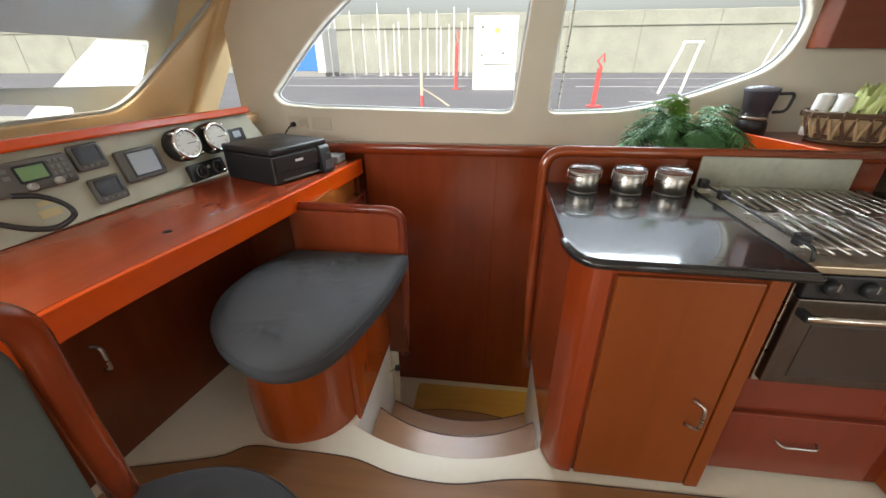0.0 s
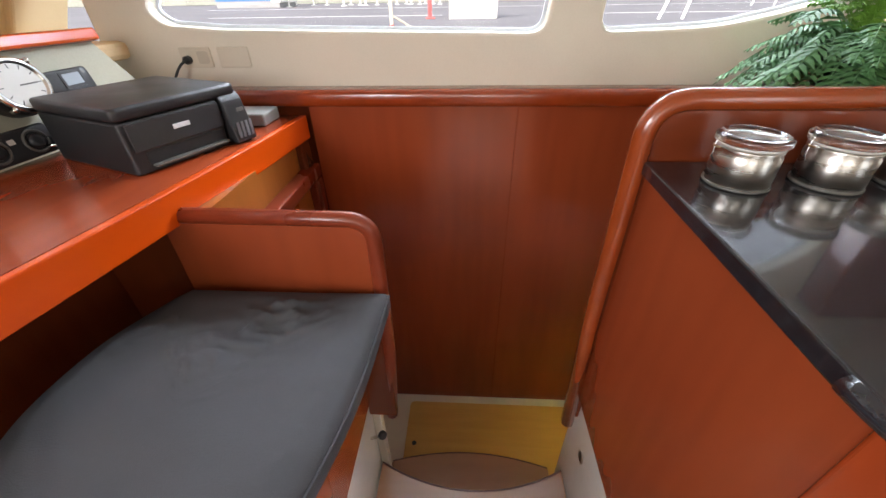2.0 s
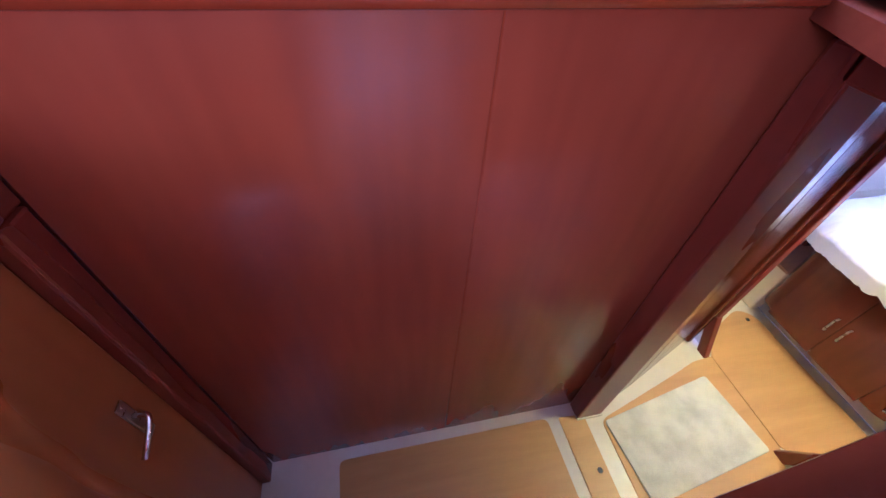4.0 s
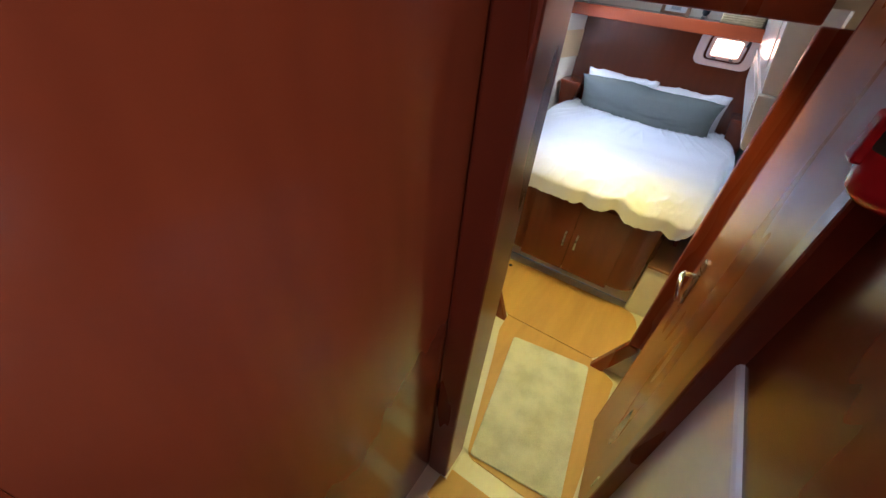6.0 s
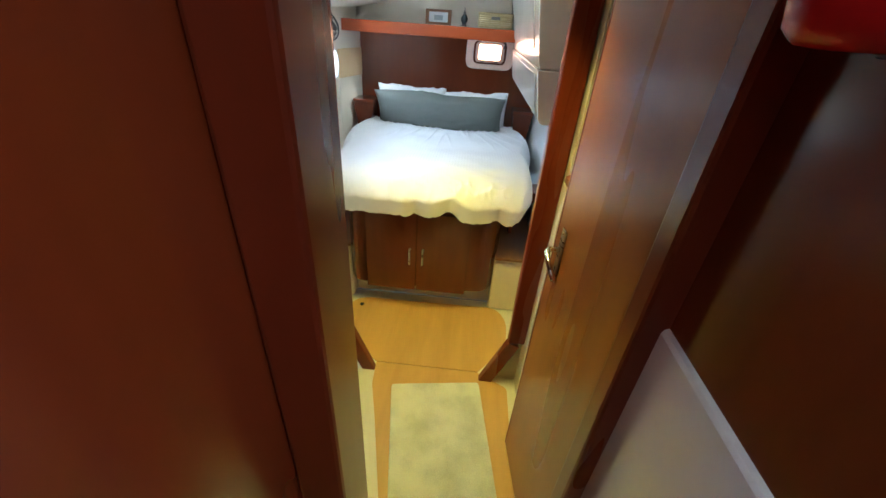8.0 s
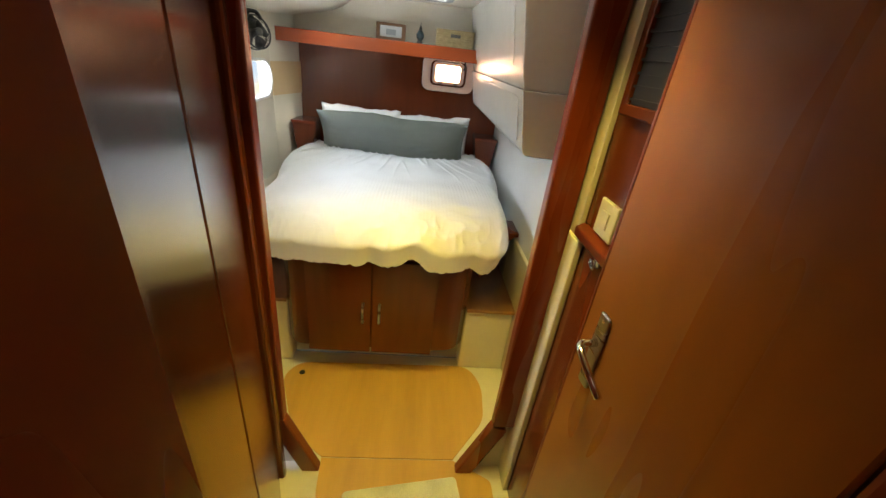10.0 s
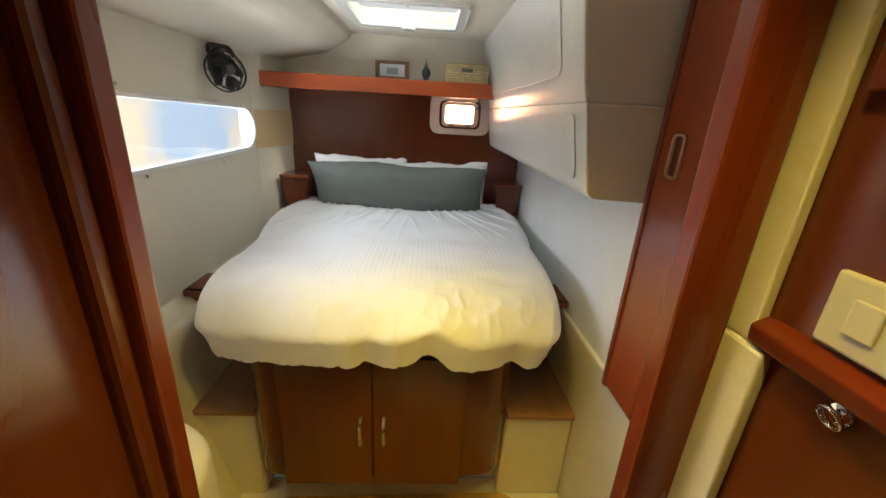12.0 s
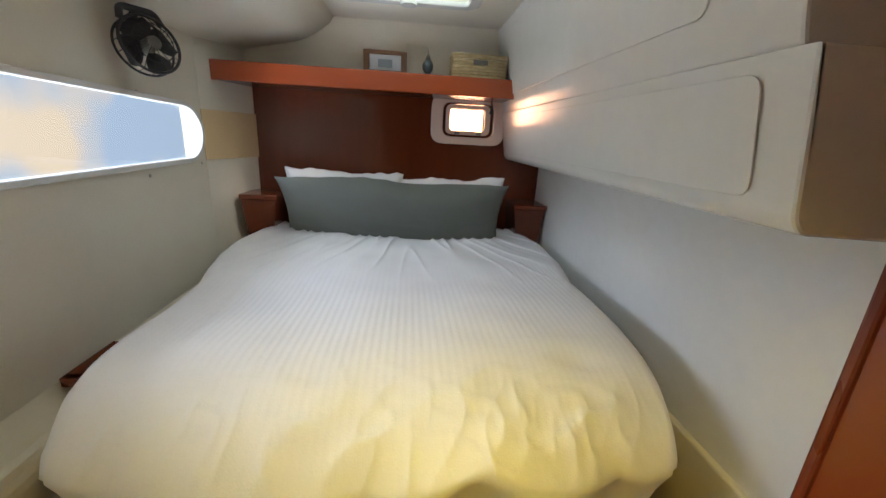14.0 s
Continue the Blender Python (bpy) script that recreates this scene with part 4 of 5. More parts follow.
structure("wall_locker_end", box(-1.40, -0.96, 1.66, 1.69, 0.0, 0.785), WOOD, "dark mahogany end of the locker below the desk", "wall")
part("plug_hole", lathe([(0.016, 0.8145), (0.016, 0.8162), (0.012, 0.8164)], 14, None, Matrix.Translation((-1.155, 1.138, 0))), BLACK, dk, "dark round cable hole")
lk = thing("desk_locker", "dark mahogany locker front below the desk", "cabinet")
part("front", plate([(-1.52, -0.5), (-1.335, 0.85), (-1.24, 1.40), (-1.22, 1.66), (-1.25, 1.66), (-1.27, 1.40), (-1.365, 0.85), (-1.55, -0.5)], 0.0, 0.70), WOOD, lk)
part("handle", tube(rounded3([(-1.335, 0.870, 0.49), (-1.300, 0.872, 0.485), (-1.298, 0.873, 0.385), (-1.333, 0.872, 0.38)], 0.02), 0.006, 8), STEEL, lk, "slim steel handle", True)
# instrument console
U, V = Vector((0.148, 0.989, 0)), Vector((-0.2425, 0, 0.9701))
N = U.cross(V).normalized()
CM = Matrix.Translation((0, 0, 0.06)) @ Matrix.Scale(0.956, 4) @ Matrix(((U.x, V.x, N.x, -1.65), (U.y, V.y, N.y, 0.97), (U.z, V.z, N.z, 0.79), (0, 0, 0, 1)))
cn = thing("instrument_console", "grey instrument console with an orange-brown wooden top strip", "console", "", CM)
part("panel", plate([(-1.5, 0.003), (1.40, 0.003), (1.46, 0.12), (1.36, 0.30), (-1.5, 0.325)], -0.03, 0.0), GREY, cn)
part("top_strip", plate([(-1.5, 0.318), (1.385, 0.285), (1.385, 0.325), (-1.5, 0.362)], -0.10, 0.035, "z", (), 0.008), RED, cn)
structure("dash", plate([(-1.98, -3.0), (-1.745, -3.0), (-1.70, 0.97), (-1.50, 2.36), (-1.5, 2.43), (-1.98, 2.43)], 1.02, 1.085, "z", (), 0.02), TAN, "tan moulded ledge below the windscreen", "trim")
SCR = plain("lcd_grey", (0.36, 0.40, 0.44), 0.15)
SCRG = plain("lcd_green", (0.20, 0.34, 0.16), 0.2)
SCRD = plain("lcd_dark", (0.05, 0.05, 0.06), 0.08)
KEY = plain("key_grey", (0.16, 0.16, 0.15), 0.5)
DIAL = plain("dial_white", (0.62, 0.60, 0.55), 0.25)


def device(name, label, u0, u1, v0, v1, deep, scr, smat, keys=(), mat=BEZEL, cat="instrument"):
    t = thing(name, label, cat, "console instruments", CM)
    part("case", plate(rect(u0, u1, v0, v1, 0.014), 0.0, deep, "z", (), 0.006), mat, t, "", True)
    s0, s1, s2, s3 = scr
    part("bezel", plate(rect(s0 - 0.008, s1 + 0.008, s2 - 0.008, s3 + 0.008, 0.006), deep - 0.001, deep + 0.003, "z", (rect(s0, s1, s2, s3, 0.003),)), BLACK, t)
    part("screen", box(s0 - 0.002, s1 + 0.002, s2 - 0.002, s3 + 0.002, deep - 0.002, deep + 0.001), smat, t)
    for a, b_, w, h in keys:
        part("key", box(a - w / 2, a + w / 2, b_ - h / 2, b_ + h / 2, deep - 0.002, deep + 0.004, 0.002), KEY, t)
    return t


keys = [(0.262 + 0.020 * i, 0.245 - 0.022 * j, 0.014, 0.014) for i in range(3) for j in range(4)]
rd = device("marine_radio", "dark marine radio with a green display and keypad", 0.06, 0.328, 0.155, 0.268, 0.03, (0.155, 0.24, 0.195, 0.243), SCRG, keys + [(0.12, 0.24, 0.02, 0.014), (0.12, 0.215, 0.02, 0.014)])
for u in (0.17, 0.255):
    part("knob", lathe([(0.014, 0.03), (0.013, 0.05), (0.008, 0.052)], 16, None, Matrix.Translation((u, 0.172, 0))), plain("knob_grey", (0.32, 0.31, 0.28), 0.4), rd, "grey knob", True)
device("wind_display", "grey square instrument with a dark display", 0.345, 0.466, 0.18, 0.284, 0.022, (0.366, 0.446, 0.215, 0.268), SCRD, [(0.37 + 0.024 * i, 0.196, 0.016, 0.009) for i in range(4)])
device("depth_display", "grey square instrument with a dark display", 0.35, 0.478, 0.04, 0.146, 0.022, (0.372, 0.455, 0.078, 0.13), SCRD, [(0.375 + 0.026 * i, 0.057, 0.017, 0.009) for i in range(4)])
gp = device("chart_plotter", "grey chart plotter with a pale square screen", 0.50, 0.692, 0.088, 0.227, 0.028, (0.542, 0.668, 0.112, 0.208), SCR)
part("logo_bar", box(0.58, 0.625, 0.216, 0.221, 0.027, 0.030), KEY, gp)


def gauge(u, v):
    t = thing("round_gauge", "round chrome-rimmed gauge with a white dial", "gauge", "console gauges", CM @ Matrix.Translation((0, 0, 0.028)))
    m = Matrix.Translation((u, v, 0))
    part("housing", lathe([(0.080, -0.028), (0.082, 0.035), (0.076, 0.045)], 28, None, m), BLACK, t, "", True)
    part("dial", lathe([(0.062, 0.045), (0.062, 0.0475), (0.001, 0.048)], 28, None, m), DIAL, t)
    part("rim", lathe([(0.080, 0.040), (0.078, 0.050), (0.070, 0.054), (0.062, 0.051), (0.060, 0.046)], 28, None, m), CHROME, t, "chrome rim", True)
    part("needle", box(u - 0.003, u + 0.045, v - 0.002, v + 0.002, 0.0485, 0.050), BEZEL, t)
    for a in (45, 135, 225, 315):
        part("stud", lathe([(0.008, 0.03), (0.008, 0.05), (0.004, 0.054)], 10, None, Matrix.Translation((u + 0.083 * math.cos(radians(a)), v + 0.083 * math.sin(radians(a)), 0))), CHROME, t, "", True)
    for k in range(12):
        a = k * math.pi / 6
        b_ = box(0.046, 0.058, -0.0012, 0.0012, 0.0483, 0.0492)
        b_.transform(m @ Matrix.Rotation(a, 4, "Z"))
        part("tick", b_, BEZEL, t)
    return t


gauge(0.822, 0.192)
gauge(1.018, 0.190)
device("meter", "small grey box meter with a pale display", 1.11, 1.26, 0.135, 0.215, 0.04, (1.165, 1.225, 0.165, 0.20), SCR, mat=BLACK)
ct = device("throttle_control", "black control panel with two dials and a lever", 0.80, 1.03, -0.0, 0.088, 0.03, (0.905, 0.925, 0.05, 0.065), DIAL, mat=BLACK)
for u in (0.865, 0.975):
    part("dial_ring", tube([(u + 0.032 * math.cos(a), 0.043 + 0.032 * math.sin(a), 0.034) for a in [i * math.pi / 12 for i in range(25)]], 0.004, 6), BEZEL, ct, "", True)
    part("dial_knob", lathe([(0.022, 0.03), (0.02, 0.042), (0.01, 0.044)], 18, None, Matrix.Translation((u, 0.043, 0))), BLACK, ct, "", True)
part("lever", tube([(0.985, 0.02, 0.04), (1.01, 0.015, 0.06), (1.07, 0.03, 0.075)], 0.005, 8), CHROME, ct, "slim bright lever", True)
for u0, u1, v0, v1 in ((0.165, 0.225, 0.10, 0.118), (0.155, 0.225, 0.055, 0.085)):
    tg = thing("label_tag", "small cream label stuck on the console", "label", "console labels", CM)
    part("tag", box(u0, u1, v0, v1, 0.0, 0.0015), plain("tag_cream", (0.55, 0.45, 0.24), 0.6), tg)
hs = thing("radio_handset", "black radio handset cable looped above the desk", "handset", "", CM)
part("cable", tube(curve([(0.10, 0.16, 0.03), (0.165, 0.135, 0.05), (0.215, 0.085, 0.06), (0.215, 0.04, 0.07), (0.14, 0.02, 0.08), (0.07, 0.045, 0.07), (0.0, 0.10, 0.05)], 6), 0.010, 10), BLACK, hs, "", True)
part("microphone", plate(rect(-0.09, 0.02, 0.06, 0.14, 0.02), 0.0, 0.05, "z", (), 0.01), BLACK, hs, "", True)

# printer
pr = thing("printer", "black tank printer on the desk", "printer", "", pose(-1.049, 1.724, 0.8155, 0, 0, 69) @ Matrix.Diagonal((1, 1.2, 1.13, 1)))
part("body", plate(rounded([(0.0, 0.0), (0.30, 0.0), (0.30, 0.31), (0.0, 0.31)], 0.012), 0.0, 0.125, "z", (), 0.006), BLACK, pr)
part("scanner_lid", plate(rounded([(-0.003, -0.004), (0.375, -0.004), (0.375, 0.315), (-0.003, 0.315)], 0.02), 0.127, 0.158, "z", (), 0.008), BLACK, pr, "", True)
part("ink_tank", plate(rounded([(-0.035, 0.003), (0.25, 0.003), (0.25, 0.145), (0.03, 0.15), (-0.01, 0.13)], [0.01, 0, 0, 0.03, 0.03]), 0.302, 0.377, "x", (), 0.004), BLACK, pr)
part("front_panel", plate(rounded([(0.015, 0.055), (0.295, 0.055), (0.295, 0.12), (0.015, 0.12)], 0.004), -0.006, 0.001, "y", (), 0.002), plain("printer_panel", (0.03, 0.03, 0.032), 0.25), pr)
part("paper_slot", box(0.04, 0.29, -0.002, 0.02, 0.018, 0.048), plain("slot_black", (0.004, 0.004, 0.004), 0.6), pr)
part("paper_tray", box(0.045, 0.285, -0.018, 0.01, 0.014, 0.020, 0.002), BEZEL, pr)
part("name_plate", box(0.135, 0.185, -0.0085, -0.0055, 0.085, 0.096), plain("silver_bar", (0.7, 0.7, 0.7), 0.3), pr, "plain silver badge")
for i in range(4):
    part("tank_window", box(0.310 + i * 0.016, 0.320 + i * 0.016, -0.0372, -0.034, 0.018, 0.062, 0.001), plain("tank_grey", (0.14, 0.14, 0.15), 0.3), pr)
part("badge", box(0.325, 0.352, -0.0372, -0.034, 0.09, 0.10, 0.001), BEZEL, pr)
bx = thing("grey_box", "flat grey box on the end of the desk", "box")
part("body", box(-1.06, -0.91, 2.20, 2.33, 0.8155, 0.86, 0.006), plain("box_grey", (0.22, 0.22, 0.21), 0.5), bx)
for x0, lab, plug in ((-1.30, "cream socket plate with a black plug", True), (-1.145, "blank cream wall plate", False)):
    so = thing("socket_plate", lab + " on the wall", "socket", "wall sockets")
    part("plate", plate(rect(x0, x0 + 0.125, 0.985, 1.06, 0.006), 2.421, 2.4295, "y", (), 0.003), plain("socket_cream", (0.64, 0.58, 0.46), 0.4), so)
    if plug:
        part("plug", lathe([(0.016, 0), (0.015, 0.02), (0.008, 0.03)], 14, None, pose(x0 + 0.03, 2.422, 1.015, 90, 0, 0)), BLACK, so, "black plug")
        part("cord", tube(curve([(x0 + 0.03, 2.395, 1.015), (x0 + 0.01, 2.37, 0.99), (x0 - 0.03, 2.36, 0.93)], 5), 0.005, 8), BLACK, so, "", True)
        part("outlet", plate(rect(x0 + 0.07, x0 + 0.115, 1.0, 1.045, 0.01), 2.419, 2.4215, "y"), plain("outlet_cream", (0.52, 0.47, 0.37), 0.4), so)

# ---- helm stool pod ----
pd = thing("seat_pod", "varnished wooden seat pod with a rail backrest", "seat")
base = rounded([(-0.50, 1.62), (-0.513, 1.085), (-0.58, 0.985), (-0.72, 0.925), (-0.86, 0.95), (-0.955, 1.05), (-0.99, 1.25), (-0.99, 1.62)], [0, 0.05, 0.08, 0.1, 0.1, 0.1, 0.1, 0], 6)
PODW = material("pod_veneer", (0.300, 0.0499, 0.0060), (0.360, 0.0619, 0.0084), 0.23, 0, 1.4, GV, 0, 6, coat=0.4, rvar=0.03)
part("base", plate(base, 0.0, 0.44, "z", (), 0.003), PODW, pd)
bk_ = rounded([(-0.96, 0.40), (-0.41, 0.40), (-0.41, 0.735), (-0.96, 0.745)], [0, 0, 0.06, 0])
part("backrest", plate(bk_, 1.625, 1.65, "y", (), 0.004), PANEL, pd)
part("rail", tube(rounded3([(-0.90, 1.637, 0.748), (-0.40, 1.637, 0.743), (-0.40, 1.637, 0.25), (-0.425, 1.65, -0.13)], 0.07, 8), 0.022, 10), TRIM, pd, "rounded varnished rail", True)
part("side_panel", plate(rect(-0.505, -0.40, -0.10, 0.45), 1.622, 1.652, "y", (), 0.004), WOOD, pd)
part("skirt", plate([(1.10, -0.02), (1.62, -0.02), (1.62, 0.42), (1.10, 0.42)], -0.515, -0.495, "x"), PODW, pd)


def cushion(name, outline, z0, z1, mat, label, rad=0.045, wrinkle=0.010, cat="cushion"):
    t = thing(name, label, cat)
    bm = bmesh.new()
    n = len(outline)
    c = Vector((sum(p[0] for p in outline) / n, sum(p[1] for p in outline) / n))
    rings = []
    prof = [(-0.022, z0), (-0.006, z0 + rad * 0.25), (0.003, z0 + rad * 0.7), (0.004, (z0 + z1) / 2), (0.0, z1 - rad * 0.62), (-0.16 * rad, z1 - rad * 0.34), (-0.45 * rad, z1 - rad * 0.12), (-rad, z1 + 0.001)]
    for off, z in prof:
        rings.append([bm.verts.new((*(Vector(p) + (Vector(p) - c).normalized() * off), z)) for p in outline])
    for s in [0.83 - 0.033 * k for k in range(25)]:
        ring = []
        for p in outline:
            q = c + (Vector(p) - c) * s
            e = min(1.0, (0.90 - s) * 7)
            sw = max(0.0, noise.noise(Vector((q.x * 4, q.y * 4, 5.1))) + 0.15)
            zz = z1 + 0.014 * (1 - s) ** 0.6 + e * (wrinkle * noise.noise(Vector((q.x * 6, q.y * 6, 0.3))) + 0.042 * sw * (1 - abs(noise.noise(Vector((q.x * 9 + q.y * 7, q.y * 30 - q.x * 8, 2.0))))) ** 5)
            ring.append(bm.verts.new((q.x, q.y, zz)))
        rings.append(ring)
    for a, b_ in zip(rings, rings[1:]):
        for k in range(n):
            bm.faces.new((a[k], a[(k + 1) % n], b_[(k + 1) % n], b_[k]))
    bm.faces.new(rings[-1])
    bm.faces.new(list(reversed(rings[0])))
    part("cover", bm, mat, t, "", True)
    part("seam", tube([(*(Vector(p) + (Vector(p) - c).normalized() * 0.002), z0 + (z1 - z0) * 0.72) for p in outline + outline[:1]], 0.003, 5), mat, t)
    return t


so = curve([(-0.37, 1.60), (-0.385, 1.30), (-0.43, 1.07), (-0.49, 0.90), (-0.58, 0.82), (-0.70, 0.815), (-0.85, 0.885), (-0.97, 1.00), (-1.05, 1.18), (-1.04, 1.38), (-0.97, 1.54), (-0.93, 1.60)], 12)
so2 = so + [(-0.93 + 0.56 * i / 30, 1.60) for i in range(1, 30)]
cushion("seat_cushion", so2, 0.445, 0.545, CLOTH, "charcoal fabric seat cushion on the pod")

# settee at the walker's side
st = thing("saloon_chair", "wood-rimmed saloon chair with grey-green backrest", "chair")
part("base", plate(rect(-0.80, -0.40, -0.20, 0.42, 0.12), 0.006, 0.38, "z"), WOOD, st)
bm = plate(rounded([(-0.16, 0.44), (0.385, 0.44), (0.40, 0.96), (0.30, 1.02), (-0.10, 1.02), (-0.16, 0.96)], [0, 0, 0.1, 0.1, 0.1, 0.1]), -0.83, -0.76, "x", (), 0.02)
part("back_pad", bm, GREEN, st, "grey-green padded back", True)
part("back_rim", tube(rounded3([(-0.79, 0.44, 0.40), (-0.785, 0.435, 0.70), (-0.765, 0.425, 0.99), (-0.775, 0.33, 1.045), (-0.78, -0.12, 1.05), (-0.79, -0.20, 0.98), (-0.80, -0.20, 0.40)], 0.09, 8), 0.028, 12), RIM, st, "thick varnished wooden rim", True)
so3 = [(-0.585 + 0.345 * math.cos(a), 0.175 + 0.365 * math.sin(a)) for a in [i * 2 * math.pi / 110 for i in range(110)]]
cushion("chair_cushion", so3, 0.38, 0.485, CLOTH, "charcoal fabric cushion on the saloon chair")

# ---- galley ----
gc = thing("galley_cabinet", "varnished mahogany galley cabinet with one door", "cabinet")
body = rounded([(0.262, 1.66), (0.262, 1.02), (0.30, 0.958), (0.36, 0.955), (0.785, 0.955), (0.785, 1.66)], [0, 0.05, 0.04, 0, 0, 0], 5)
CABW = material("cabinet_veneer", (0.20, 0.043, 0.0068), (0.235, 0.053, 0.009), 0.36, 0, 1.2, GV, 0, 6, coat=0.08, rvar=0.03)
# lighter panel veneer puts the windscreen light on the side into the colour
part("body", plate(body, 0.012, 0.868, "z", (), 0.002), PANEL, gc)
part("corner_post", plate(rounded([(0.250, 1.04), (0.285, 0.948), (0.352, 0.944), (0.352, 0.975), (0.29, 1.05)], [0.01, 0.05, 0.006, 0, 0], 6), 0.004, 0.866, "z", (), 0.004), material("post_red", (0.240, 0.0344, 0.0072), (0.290, 0.0430, 0.0090), 0.22, 0, 1.6, GV, 0, 6, coat=0.6, rvar=0.03), gc)
dr = part("door", plate(rect(0.362, 0.735, 0.02, 0.845, 0.004), 0.936, 0.956, "y", (), 0.004), CABW, gc)
part("handle", tube(rounded3([(0.665, 0.935, 0.425), (0.69, 0.905, 0.42), (0.69, 0.905, 0.325), (0.665, 0.935, 0.32)], 0.02), 0.006, 8), STEEL, dr, "bent steel handle", True)
part("stile", plate(rect(0.742, 0.788, 0.01, 0.866), 0.936, 0.958, "y", (), 0.004), CABW, gc)
ctp = thing("counter_top", "polished black stone counter with a rounded corner", "counter")
top = rounded([(0.238, 1.655), (0.222, 1.02), (0.262, 0.915), (0.83, 0.90), (0.835, 0.955), (0.842, 1.655)], [0, 0.05, 0.07, 0.01, 0, 0], 6)
part("slab", plate(grow(top, -0.008), 0.868, 0.900, "z", (), 0.004), GRANITE, ctp)
part("edge", tube([(x, y, 0.884) for x, y in grow(top, -0.012)[1:-1]], 0.0148, 10), GRANITE, ctp, "rounded polished edge", True)

rlg = thing("galley_rail", "varnished wooden fiddle rail behind the counter", "rail")
part("upstand", plate(rounded([(0.245, -0.12), (0.285, -0.12), (0.30, 0.86), (0.80, 0.86), (0.80, 1.02), (0.30, 1.02), (0.245, 0.97)], [0, 0, 0, 0, 0, 0.05, 0.04]), 1.662, 1.684, "y"), WOODX, rlg)
part("rail", tube(rounded3([(1.62, 1.668, 1.03), (0.235, 1.668, 1.03), (0.235, 1.668, 0.4), (0.252, 1.665, -0.16)], 0.09, 8), 0.024, 10), material("rail_wood", (0.250, 0.0430, 0.0096), (0.300, 0.0559, 0.0120), 0.18, 0, 1.6, GX, 0, 6, coat=0.8, rvar=0.03), rlg, "", True)
# tray behind the rail and raised shelf
tr = thing("galley_tray", "mahogany tray shelf behind the galley rail", "shelf")
part("bottom", plate([(0.36, 1.70), (1.47, 1.70), (1.36, 2.335), (0.68, 2.335)], 0.890, 0.905), WOODX, tr)
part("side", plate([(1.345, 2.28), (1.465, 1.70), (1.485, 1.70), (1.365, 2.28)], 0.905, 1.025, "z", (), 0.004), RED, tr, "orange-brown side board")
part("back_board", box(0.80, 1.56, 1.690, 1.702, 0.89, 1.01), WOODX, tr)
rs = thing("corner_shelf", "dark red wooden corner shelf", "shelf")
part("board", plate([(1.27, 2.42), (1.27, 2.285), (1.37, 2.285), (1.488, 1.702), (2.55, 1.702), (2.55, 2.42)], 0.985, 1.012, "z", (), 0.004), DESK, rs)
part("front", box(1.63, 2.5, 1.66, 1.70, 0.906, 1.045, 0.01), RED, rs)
oc = thing("wall_cupboard", "varnished wooden wall cupboard above the shelf", "cupboard")
part("body", plate([(1.59, 1.425), (2.55, 1.41), (2.55, 1.95), (1.61, 1.95)], 2.28, 2.425, "y", (), 0.006), WOODX, oc)
part("knob", lathe([(0.02, 0), (0.02, 0.01), (0.012, 0.014)], 14, None, pose(1.80, 2.28, 1.6, 90, 0, 0)), WHITE, oc)

# stove
DSTEEL = material("dull_steel", (0.13, 0.105, 0.085), (0.17, 0.14, 0.115), 0.42, 1, 6, (8, 1, 1), 0.01, 40)
sv = thing("stove", "stainless steel gimballed stove with rod pan holders", "stove")
part("body", box(0.835, 1.42, 0.985, 1.60, 0.48, 0.86, 0.004), STEEL, sv)
part("hob", plate(rect(0.848, 1.42, 0.975, 1.63, 0.01), 0.862, 0.885, "z", (), 0.004), STEEL, sv)
part("front_lip", box(0.838, 1.42, 0.958, 0.985, 0.872, 0.895, 0.004), plain("brass_lip", (0.5, 0.40, 0.28), 0.3, 0.9), sv)
part("control_panel", box(0.838, 1.42, 0.955, 0.985, 0.800, 0.870, 0.004), BLACK, sv)
for x in (0.895, 0.985, 1.075, 1.165, 1.255):
    kn = part("knob", lathe([(0.022, 0), (0.020, 0.022), (0.014, 0.025)], 18, None, pose(x, 0.956, 0.838, 90, 0, 0)), BLACK, sv, "", True)
    part("pointer", box(x - 0.002, x + 0.002, 0.930, 0.9315, 0.838, 0.858), STEEL, kn)
od = part("oven_door", box(0.84, 1.42, 0.958, 0.985, 0.50, 0.795, 0.005), DSTEEL, sv)
part("oven_glass", box(0.90, 1.36, 0.9555, 0.9585, 0.53, 0.715, 0.001), plain("oven_dark_glass", (0.045, 0.032, 0.025), 0.15), od)
part("handle", tube([(0.85, 0.925, 0.757), (1.41, 0.925, 0.757)], 0.010, 10), CHROME, od, "bright bar handle", True)
for x in (0.855, 1.40):
    part("handle_post", box(x - 0.01, x + 0.01, 0.918, 0.96, 0.745, 0.768, 0.003), BLACK, od)
part("lid", plate(rect(0.845, 1.42, 0.905, 1.028, 0.008), 1.632, 1.642, "y", (), 0.004), material("lid_steel", (0.30, 0.30, 0.24), (0.40, 0.40, 0.33), 0.3, 0.6, 5, bump=0.01, fine=40), sv, "raised steel lid")
part("lid_foot", box(0.845, 1.42, 1.60, 1.655, 0.885, 0.905, 0.003), plain("cream_enamel_edge", (0.5, 0.48, 0.38), 0.3), sv)
for cx, cy in ((1.0, 1.15), (1.0, 1.45), (1.28, 1.15), (1.28, 1.45)):
    part("burner", lathe([(0.05, 0.885), (0.05, 0.895), (0.035, 0.897), (0.035, 0.905), (0.005, 0.907)], 20, None, Matrix.Translation((cx, cy, 0))), BEZEL, sv, "", True)
